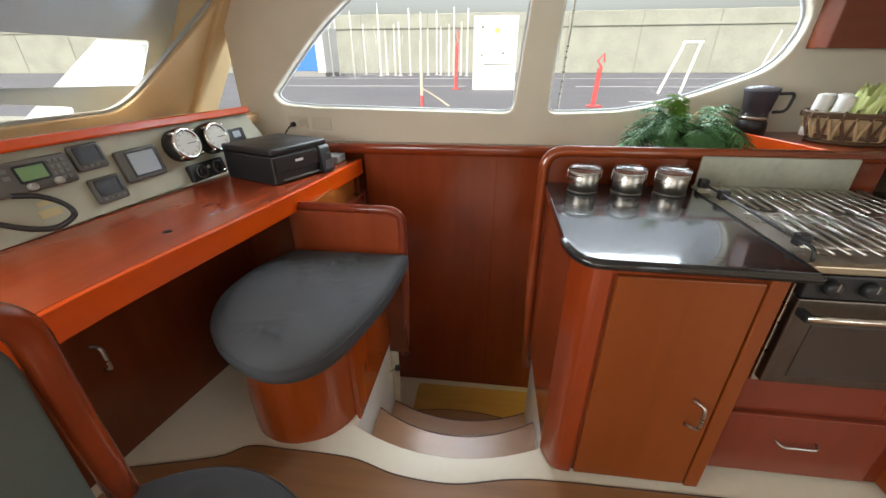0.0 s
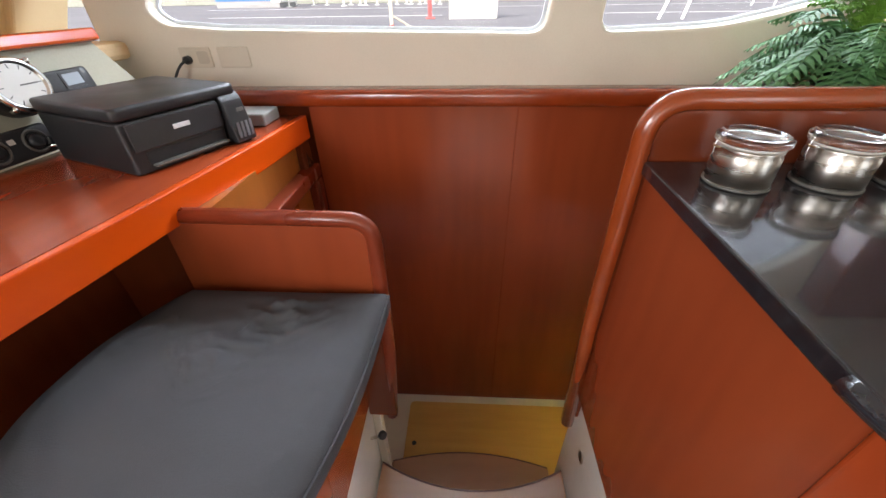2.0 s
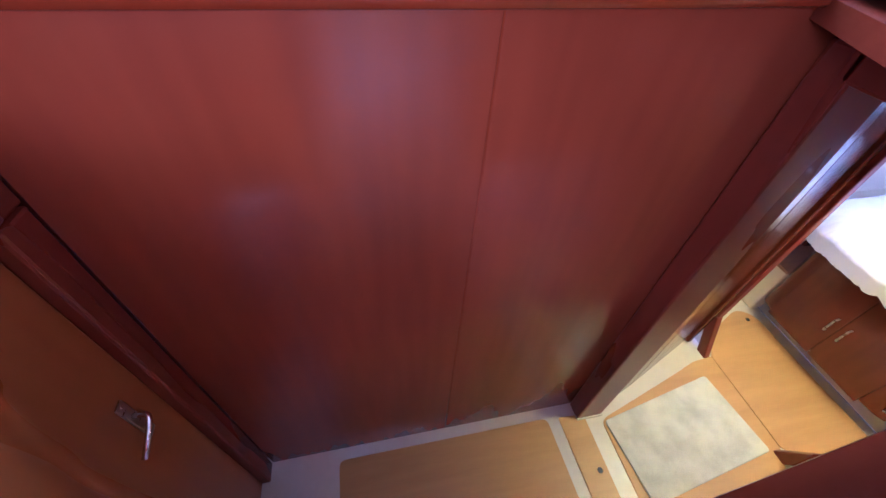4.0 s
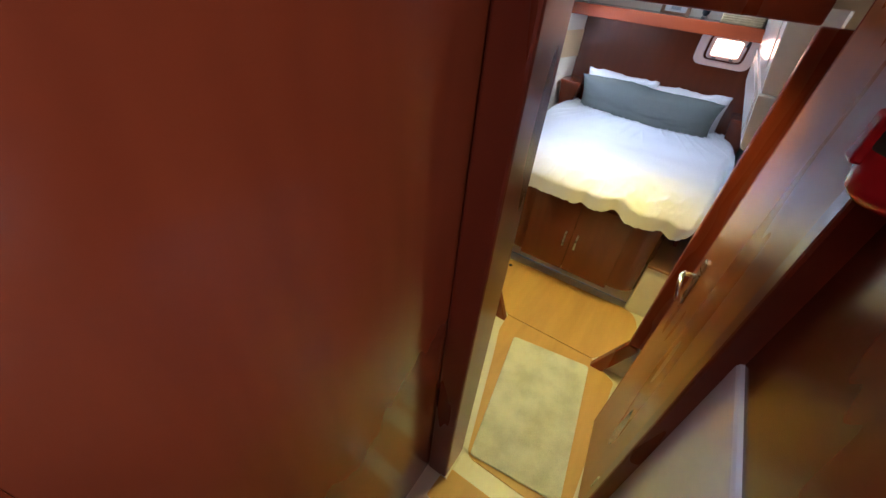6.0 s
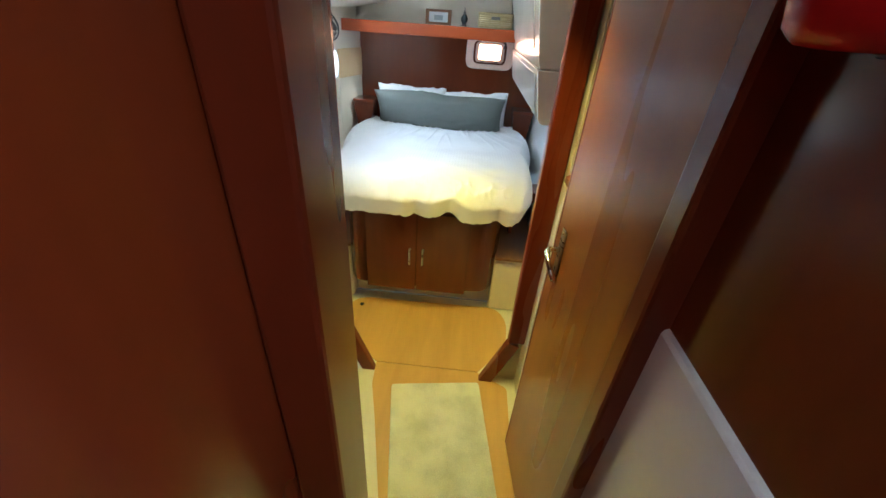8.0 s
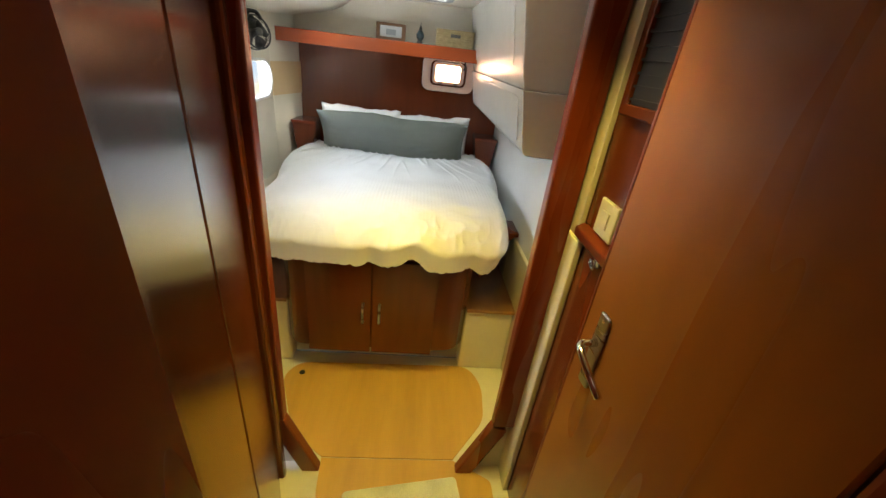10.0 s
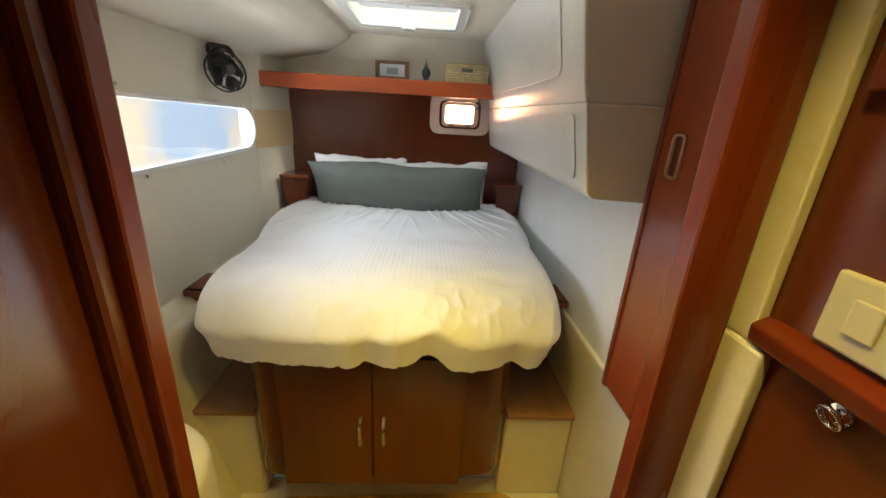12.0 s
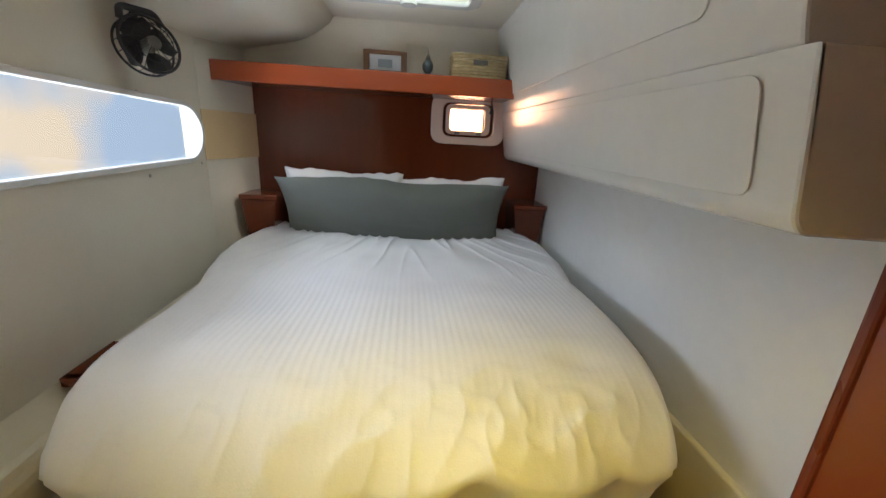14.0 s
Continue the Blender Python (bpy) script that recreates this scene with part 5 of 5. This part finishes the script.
for k in range(15):
    x = 0.87 + k * 0.038
    part("grate_rod", tube([(x, 1.0, 0.912), (x + 0.012, 1.30 if k % 3 else 1.6, 0.914)], 0.0042, 6), STEEL, sv, "", True)
    part("grate_rod", tube([(x + 0.010, 1.34, 0.914), (x + 0.02, 1.60, 0.914)], 0.0042, 6), STEEL, sv, "", True)
for y in (1.05, 1.31, 1.58):
    part("cross_rod", tube([(0.86, y, 0.907), (1.415, y, 0.907)], 0.004, 6), STEEL, sv, "", True)
part("side_rail", tube(rounded3([(0.855, 0.99, 0.885), (0.855, 0.995, 0.925), (0.862, 1.63, 0.925), (0.862, 1.635, 0.885)], 0.02), 0.005, 8), BLACK, sv, "", True)
for y in (1.05, 1.45, 1.60):
    part("pan_clamp", box(0.852, 0.885, y, y + 0.03, 0.905, 0.94, 0.004), BLACK, sv)
sd = thing("stove_drawer_unit", "mahogany drawer unit below the stove", "cabinet")
# darker trim wood than the cabinet: shade below the stove put into the colour
part("body", box(0.80, 1.9, 1.03, 1.55, 0.01, 0.475, 0.003), TRIM, sd)
part("upper_rail", box(0.80, 1.9, 1.02, 1.04, 0.33, 0.47, 0.004), TRIM, sd)
dd = part("drawer", box(0.84, 1.36, 1.010, 1.03, 0.03, 0.31, 0.005), TRIM, sd)
part("handle", tube(rounded3([(1.02, 1.012, 0.20), (1.03, 0.985, 0.195), (1.14, 0.985, 0.195), (1.15, 1.012, 0.20)], 0.02), 0.005, 8), STEEL, dd, "bent steel handle", True)
gc2 = thing("galley_side_cabinet", "varnished galley cabinet beside the stove", "cabinet")
part("body", box(1.425, 2.54, 0.96, 1.55, 0.01, 0.868, 0.004), CABW, gc2)
part("top", box(1.425, 2.54, 0.93, 1.655, 0.869, 0.90, 0.004), GRANITE, gc2)


CLEAR = glass("clear_plastic", (0.93, 0.94, 0.93), 0.08)


def jar(x, y):
    t = thing("storage_jar", "stainless steel storage jar with a clear clamp lid", "jar", "jars on the counter", Matrix.Translation((x, y, 0.9005)) @ Matrix.Scale(0.88, 4))
    part("body", lathe([(0.060, 0.0), (0.064, 0.003), (0.064, 0.070), (0.061, 0.076), (0.063, 0.082), (0.061, 0.088), (0.058, 0.088), (0.058, 0.01), (0.001, 0.009)], 32), STEEL, t, "", True)
    part("base_ring", lathe([(0.064, 0.0), (0.0668, 0.002), (0.0668, 0.006), (0.064, 0.008)], 32), BEZEL, t, "dark base ring", True)
    part("seal", lathe([(0.063, 0.088), (0.065, 0.0905), (0.063, 0.093), (0.05, 0.093)], 32), plain("jar_seal", (0.55, 0.52, 0.46), 0.4), t, "pale seal", True)
    part("lid", lathe([(0.064, 0.0935), (0.070, 0.096), (0.070, 0.108), (0.062, 0.113), (0.054, 0.113), (0.050, 0.108), (0.001, 0.109)], 32), CLEAR, t, "clear ribbed lid", True)
    for s in (1, -1):
        part("clasp", tube([(s * 0.064, 0.0, 0.05), (s * 0.074, 0.0, 0.065), (s * 0.074, 0.0, 0.095), (s * 0.066, 0.0, 0.108)], 0.002, 6), CHROME, t, "", True)
        part("clasp_hook", tube([(s * 0.070, -0.012, 0.086), (s * 0.076, 0, 0.086), (s * 0.070, 0.012, 0.086)], 0.002, 6), plain("brass_wire", (0.45, 0.30, 0.16), 0.3, 0.9), t)
    return t


for x in (0.376, 0.547, 0.708):
    jar(x, 1.535)

# fern
LEAF = material("fern_green", (0.035, 0.120, 0.035), (0.075, 0.20, 0.06), 0.62, 0, 9, bump=0.05, fine=60)
LEAF2 = material("fern_bright", (0.09, 0.22, 0.02), (0.15, 0.31, 0.03), 0.6, 0, 9, bump=0.05, fine=60)
DRY = material("dry_frond", (0.30, 0.24, 0.12), (0.42, 0.34, 0.18), 0.8, 0, 9)
fe = thing("fern_plant", "bushy green fern in a dark pot behind the rail", "plant", "", Matrix.Translation((0.93, 2.03, 0.905)))
part("pot", lathe([(0.06, 0.0), (0.085, 0.075), (0.09, 0.08), (0.08, 0.08), (0.075, 0.06), (0.001, 0.06)], 24), plain("dark_pot", (0.04, 0.03, 0.025), 0.5), fe, "", True)
rnd = random.Random(5)


def frond(length, az, rise, droop, mat, wid):
    bm = bmesh.new()
    n = 20
    pts = []
    for i in range(n + 1):
        s = i / n
        r = length * (s * 0.95 - 0.1 * s * s)
        z = 0.07 + rise * math.sin(min(1.0, s * 1.25) * math.pi * 0.55) - droop * s * s
        pts.append(Vector((r * math.cos(az), r * math.sin(az), z)))
    side = Vector((-math.sin(az), math.cos(az), 0))
    for i in range(1, n):
        d = (pts[i + 1] - pts[i - 1]).normalized()
        up = side.cross(d)
        s = i / n
        w = wid * (math.sin(math.pi * (0.12 + 0.86 * s)) ** 0.7)
        h = length / n * 0.62
        for sg in (1, -1):
            tip = pts[i] + side * sg * w + d * w * 0.35 - Vector((0, 0, w * 0.35)) + up * rnd.uniform(-0.006, 0.006)
            mid = (pts[i] + tip) / 2 + Vector((0, 0, 0.004))
            a = bm.verts.new(pts[i] - d * h * 0.4)
            b_ = bm.verts.new(mid - d * h * 0.65)
            c_ = bm.verts.new(tip)
            e_ = bm.verts.new(mid + d * h * 0.65)
            f_ = bm.verts.new(pts[i] + d * h * 0.4)
            bm.faces.new((a, b_, c_, e_, f_))
    bm = tube([tuple(p) for p in pts], 0.0016, 4, bm)
    return part("frond", bm, mat, fe)


for k in range(120):
    az = k * 2.399963 + rnd.uniform(-0.3, 0.3)
    ring = k / 120
    frond(rnd.uniform(0.27, 0.40) * (0.75 + 0.38 * ring), az, rnd.uniform(0.12, 0.20) * (1.25 - 0.5 * ring), rnd.uniform(0.10, 0.22) * (0.35 + ring), LEAF, rnd.uniform(0.036, 0.052))
for k in range(26):
    az = rnd.uniform(2.4, 4.0)
    frond(rnd.uniform(0.08, 0.20), az, rnd.uniform(0.20, 0.27), rnd.uniform(0.0, 0.03), LEAF2, rnd.uniform(0.020, 0.03))
for k in range(4):
    frond(rnd.uniform(0.16, 0.22), rnd.uniform(-0.2, 0.9), rnd.uniform(0.16, 0.20), 0.05, DRY, 0.012)

# blender jug
bl = thing("coffee_blender", "dark blender with a clear jug on the corner shelf", "blender")
bl.matrix_basis = Matrix.Translation((1.40, 2.33, 1.012))
part("motor_base", lathe([(0.072, 0), (0.070, 0.06), (0.062, 0.075), (0.05, 0.08)], 24), BLACK, bl, "", True)
part("collar", lathe([(0.066, 0.078), (0.066, 0.092), (0.060, 0.095)], 24), STEEL, bl, "steel collar", True)
part("jug", lathe([(0.060, 0.095), (0.078, 0.215), (0.080, 0.22), (0.075, 0.22), (0.057, 0.10), (0.001, 0.098)], 24), plain("smoky_jug", (0.07, 0.065, 0.085), 0.1), bl, "smoky clear jug", True)
part("lid", lathe([(0.080, 0.22), (0.078, 0.235), (0.03, 0.245), (0.001, 0.247)], 24), plain("jug_lid", (0.20, 0.20, 0.24), 0.2), bl, "", True)
part("handle", tube(rounded3([(0.072, -0.02, 0.205), (0.14, -0.04, 0.21), (0.125, -0.035, 0.12), (0.07, -0.02, 0.115)], 0.025), 0.008, 8), BLACK, bl, "", True)

# basket with rolled napkins
BRN = material("basket_brown", (0.08, 0.045, 0.025), (0.14, 0.08, 0.045), 0.7, 0, 30, bump=0.2, fine=90)
BGE = material("basket_beige", (0.42, 0.30, 0.16), (0.58, 0.44, 0.26), 0.7, 0, 30, bump=0.2, fine=90)
bsk = thing("bread_basket", "oval brown and beige woven basket", "basket", "", pose(1.75, 2.13, 1.013, 0, 0, 10) @ Matrix.Diagonal((1.14, 1.14, 1.12, 1)))


def oval(a, b_, z, n=32):
    return [(a * math.cos(2 * math.pi * i / n), b_ * math.sin(2 * math.pi * i / n), z) for i in range(n + 1)]


part("liner", lathe([(0.15, 0.004), (0.185, 0.11), (0.18, 0.11), (0.145, 0.01), (0.001, 0.008)], 32, None, Matrix.Diagonal((1.05, 0.75, 1, 1))), BGE, bsk, "", True)
for z, s in ((0.008, 0.16), (0.03, 0.17), (0.112, 0.197), (0.122, 0.199)):
    part("hoop", tube(oval(s * 1.05, s * 0.75, z), 0.008, 6), BRN, bsk, "", True)
for k in range(26):
    a = 2 * math.pi * k / 26
    for s in (1, -1):
        a2 = a + s * 0.14
        part("weave", tube([(0.172 * 1.05 * math.cos(a), 0.172 * 0.75 * math.sin(a), 0.02), (0.187 * 1.05 * math.cos((a + a2) / 2), 0.187 * 0.75 * math.sin((a + a2) / 2), 0.065), (0.199 * 1.05 * math.cos(a2), 0.199 * 0.75 * math.sin(a2), 0.115)], 0.006, 5), BRN if (k + s) % 2 else BGE, bsk)
for k in range(10):
    a = 2 * math.pi * k / 10
    part("lashing", tube([(0.205 * 1.05 * math.cos(a), 0.205 * 0.75 * math.sin(a), 0.10), (0.215 * math.cos(a), 0.16 * math.sin(a), 0.118), (0.195 * 1.05 * math.cos(a), 0.195 * 0.75 * math.sin(a), 0.132)], 0.006, 6), BRN, bsk)
NAP = plain("napkin_white", (0.72, 0.71, 0.68), 0.8)
LET = plain("pale_green_cloth", (0.50, 0.55, 0.22), 0.8)
for k, (x, y, rz, lean_) in enumerate(((-0.13, 0.0, 0, 8), (-0.06, 0.03, 20, -6), (-0.01, -0.02, -15, 10), (0.05, 0.03, 30, 4), (0.11, 0.01, 0, -10), (-0.16, 0.05, 10, 3), (-0.10, 0.08, -10, -5), (-0.02, 0.09, 15, 6), (0.09, 0.09, 5, -4))):
    t = thing("rolled_napkin", "white rolled napkin standing in the basket", "napkin", "napkins in the basket", bsk.matrix_basis @ pose(x, y, 0.02, lean_, 6, rz))
    part("roll", lathe([(0.026, 0.0), (0.028, 0.02), (0.028, 0.165), (0.022, 0.172), (0.010, 0.168), (0.009, 0.15)], 16), NAP, t, "", True)
cl = thing("crumpled_napkin", "pale green crumpled napkin over the basket", "napkin", "", bsk.matrix_basis @ pose(0.04, -0.03, 0.165) @ Matrix.Diagonal((1.5, 1.3, 1.7, 1)))
bm = bmesh.new()
gq = [[bm.verts.new((-0.09 + 0.18 * i / 24, -0.07 + 0.14 * j / 24, 0.04 * noise.noise(Vector((i * 0.35, j * 0.35, 1))) + 0.03 * noise.noise(Vector((i * 0.8, j * 0.8, 4))) + 0.02 - 0.05 * ((i - 12) / 12) ** 2)) for j in range(25)] for i in range(25)]
for i in range(24):
    for j in range(24):
        bm.faces.new((gq[i][j], gq[i + 1][j], gq[i + 1][j + 1], gq[i][j + 1]))
part("cloth", bm, LET, cl, "", True)

# latch ball and plates on the stair sides
lt = thing("door_stop", "black rubber ball stop on a steel stalk", "door stop")
part("ball", lathe([(0.001, -0.018), (0.013, -0.013), (0.018, 0), (0.013, 0.013), (0.001, 0.018)], 16, None, Matrix.Translation((-0.462, 1.60, -0.198))), BLACK, lt, "", True)
part("stalk", tube([(-0.512, 1.605, -0.235), (-0.470, 1.60, -0.203)], 0.006, 8), STEEL, lt)
ed = thing("stair_edge_strip", "scuffed white edge of the stair side", "trim piece")
part("edge", box(-0.513, -0.478, 1.662, 1.702, SZ, -0.01, 0.006), GEL, ed)
ov = thing("stair_light", "small oval steel courtesy light on the stair side", "light")
part("rim", lathe([(0.02, 0), (0.02, 0.004), (0.012, 0.006)], 18, None, pose(0.292, 1.56, -0.22, 0, -90, 0) @ Matrix.Diagonal((1.4, 1, 1, 1))), STEEL, ov, "", True)

# ---- outside ----
structure("water", plate([(-400, -400), (400, -400), (400, 400), (-400, 400)], -1.85, -1.6), WATER, "calm harbour water", "water")
G = 0.60
structure("ground", plate([(-300, 5.6), (300, 5.6), (300, 300), (-300, 300)], -3.0, G), ASPHALT, "grey asphalt quay", "ground")
structure("quay_edge", box(-300, 300, 5.3, 5.62, -3.0, G + 0.02, 0.02), CONC, "concrete quay edge", "kerb")
wl = structure("harbour_wall", box(-120, 120, 38.0, 39.0, G, 5.3, 0.05), CONC, "long pale concrete harbour wall", "wall")
for i in range(-9, 10):
    part("wall_joint", box(i * 6.0 - 0.03, i * 6.0 + 0.03, 37.97, 38.01, G, 5.3), plain("joint_grey", (0.25, 0.25, 0.22), 0.9), wl)
part("wall_band", box(-120, 120, 37.9, 38.01, 4.2, 4.35), CONC, wl)
LINE = plain("road_paint", (0.6, 0.6, 0.6), 0.8)
for y, x0, x1 in ((15.5, -9, -1), (15.5, 3, 14), (9.3, 3, 12), (24, -14, 16)):
    ln_ = thing("painted_line", "white painted line on the asphalt", "road marking", "quay lines")
    part("line", box(x0, x1, y, y + 0.14, G, G + 0.006), LINE, ln_)
POLEW = plain("pole_white", (0.75, 0.75, 0.72), 0.5)
rp = random.Random(3)
for k in range(26):
    x = -15.5 + k * 0.55 + rp.uniform(-0.2, 0.2)
    if -9.6 < x < -8.6:
        continue
    t = thing("mast_pole", "thin white pole standing on the quay", "pole", "white poles", Matrix.Translation((x, 30.0 + rp.uniform(-2, 2), G)))
    h = rp.uniform(2.8, 4.4)
    part("pole", tube([(0, 0, 0), (0.02, 0, h)], 0.05, 8), POLEW, t)
    part("foot", box(-0.14, 0.14, -0.14, 0.14, 0, 0.05, 0.01), POLEW, t)
for x, y in ((11.5, 20), (12.4, 20), (13.2, 20)):
    t = thing("mast_pole", "thin white pole standing on the quay", "pole", "white poles", Matrix.Translation((x, y, G)))
    part("pole", tube([(0, 0, 0), (0.5, 0, 2.0)], 0.03, 8), POLEW, t)
bx_ = thing("utility_cabinet", "tall white electrical cabinet on the quay", "electrical cabinet", "", Matrix.Translation((0.0, 13.2, G)))
BW = plain("cabinet_white", (0.62, 0.62, 0.60), 0.5)
part("body", box(-0.67, 0.67, 0, 0.5, 0, 2.05, 0.02), BW, bx_)
part("door", box(-0.33, 0.50, -0.03, 0.0, 0.75, 1.95, 0.01), plain("cabinet_grey", (0.66, 0.68, 0.64), 0.5), bx_)
for x, z in ((-0.40, 1.0), (0.25, 1.05), (-0.40, 1.75)):
    part("lock", box(x - 0.03, x + 0.03, -0.045, -0.025, z - 0.03, z + 0.03, 0.005), BEZEL, bx_)
part("warning_sign", box(-0.02, 0.12, -0.036, -0.03, 1.60, 1.72), plain("sign_yellow", (0.8, 0.6, 0.15), 0.6), bx_)
cb = thing("blue_container", "blue container with a white side on the quay", "container", "", pose(-13.4, 27.5, G, 0, 0, -6))
part("body", box(-2.2, 1.5, 0, 2.0, 0.35, 3.0, 0.04), plain("container_blue", (0.05, 0.20, 0.52), 0.5), cb)
part("end", box(1.5, 2.1, -0.05, 2.0, 0.25, 3.0, 0.04), POLEW, cb, "white end")
part("skid", box(-2.2, 2.0, 0, 2.0, 0, 0.35, 0.02), plain("skid_grey", (0.3, 0.3, 0.3), 0.7), cb)
REDP = plain("red_paint", (0.58, 0.10, 0.10), 0.55)
for x, y, h in ((-1.22, 13.6, 1.8), (1.95, 8.1, 0.95)):
    t = thing("red_stand", "red steel stand post on the quay", "post", "red stands", Matrix.Translation((x, y, G)))
    part("post", tube([(0, 0, 0), (0.03, 0, h * 0.75)], 0.014 * h + 0.014, 8), REDP, t)
    part("screw", tube([(-0.05, 0, 0), (-0.02, 0, h * 0.72)], 0.02, 8), REDP, t)
    part("hook", tube([(0.03, 0, h * 0.74), (-0.05, 0, h * 0.85), (0.05, 0, h * 0.97), (0.07, 0, h * 0.82)], 0.02, 8), REDP, t)
    part("foot", box(-0.13, 0.13, -0.1, 0.1, 0, 0.04, 0.01), REDP, t)
stn = thing("stanchion", "steel stanchion with ropes at the quay edge", "stanchion", "", Matrix.Translation((-1.40, 8.0, G - 0.3)))
part("post", tube([(0, 0, 0), (0, 0, 1.45)], 0.03, 8), plain("post_cream", (0.66, 0.6, 0.5), 0.5), stn)
part("post_base", tube([(0, 0, 0), (0, 0, 0.5)], 0.035, 8), REDP, stn)
part("rope", tube(curve([(0.02, 0, 0.62), (0.3, 0.1, 0.45), (0.9, 0.1, 0.05)], 5), 0.018, 6), plain("rope", (0.55, 0.5, 0.4), 0.9), stn)
tf = thing("trestle", "white steel trestle frame on the quay", "trestle", "", Matrix.Translation((4.9, 12.0, G)))
part("leg", tube([(-0.35, 0, 0), (0.05, 0, 1.25)], 0.04, 8), POLEW, tf)
part("leg", tube([(0.22, 0, 0), (0.45, 0, 1.25)], 0.04, 8), POLEW, tf)
part("bar", tube([(0.0, 0, 1.25), (0.5, 0, 1.25)], 0.04, 8), POLEW, tf)
mp_ = thing("shroud_wire", "upright rigging wire beside the deck", "rigging")
part("wire", tube([(0.62, 4.2, -0.2), (0.70, 3.9, 3.2)], 0.010, 6), STEEL, mp_)
part("stanchion", tube([(0.60, 4.2, -0.3), (0.64, 4.15, 0.95)], 0.014, 8), STEEL, mp_)
# glowing sheet added outside the long portlight for the bright outdoors and its light
OUTDOOR_GLOW = bpy.data.materials.new("outdoor_glow")
OUTDOOR_GLOW.use_nodes = True
hn = OUTDOOR_GLOW.node_tree
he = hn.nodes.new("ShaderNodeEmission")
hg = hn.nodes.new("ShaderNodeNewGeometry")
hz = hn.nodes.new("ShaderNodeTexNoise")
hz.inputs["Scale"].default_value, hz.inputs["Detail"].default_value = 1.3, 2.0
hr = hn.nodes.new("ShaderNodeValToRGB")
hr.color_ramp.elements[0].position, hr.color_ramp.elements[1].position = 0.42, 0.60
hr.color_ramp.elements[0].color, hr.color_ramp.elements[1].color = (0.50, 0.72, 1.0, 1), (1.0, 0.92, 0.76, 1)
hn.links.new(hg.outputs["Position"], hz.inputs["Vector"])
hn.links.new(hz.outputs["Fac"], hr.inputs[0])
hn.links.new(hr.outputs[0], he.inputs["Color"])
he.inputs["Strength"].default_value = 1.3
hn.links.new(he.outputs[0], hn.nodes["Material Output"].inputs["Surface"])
structure("backdrop", box(1.0, 7.5, 4.40, 4.44, -0.7, 0.70), OUTDOOR_GLOW, "glowing pale sheet outside the long portlight", "backdrop")
# deck seen over the windscreen sill
structure("foredeck", plate([(-4.3, -3.5), (-2.35, -3.5), (-2.35, 3.4), (-4.3, 3.3)], 0.70, 0.78), WHITE, "white foredeck before the windscreen", "deck")
# shade cloth outside the windscreen, with clear openings
CLOTHG = material("shade_cloth", (0.50, 0.57, 0.61), (0.56, 0.63, 0.67), 0.8, 0, 5, bump=0.15, fine=200)
shd = thing("windscreen_shade", "grey-blue shade cloth with openings outside the windscreen", "shade")
sh_ = leaning(plate([(-3.0, 0.98), (2.75, 0.98), (2.75, 2.1), (-3.0, 2.1)], -0.245, -0.24, "x", (rounded([(1.371, 1.280), (2.202, 1.255), (2.203, 1.486), (1.378, 1.482)], 0.02), rounded([(1.363, 1.052), (1.822, 1.012), (1.806, 1.171), (1.369, 1.230)], 0.02))))
part("cloth", sh_, CLOTHG, shd)
part("fold", leaning(plate([(0.2, 1.235), (2.202, 1.215), (2.202, 1.251), (0.2, 1.276)], -0.238, -0.232, "x")), CLOTHG, shd, "double layer of cloth")
wdg = thing("deck_wedge", "white slanted boat panel on the foredeck", "panel")
part("panel", plate([(-4.376, 0.785), (-3.128, 1.548), (-2.75, 1.524), (-2.75, 0.785)], 3.05, 3.12, "y", (), 0.01), WHITE, wdg)
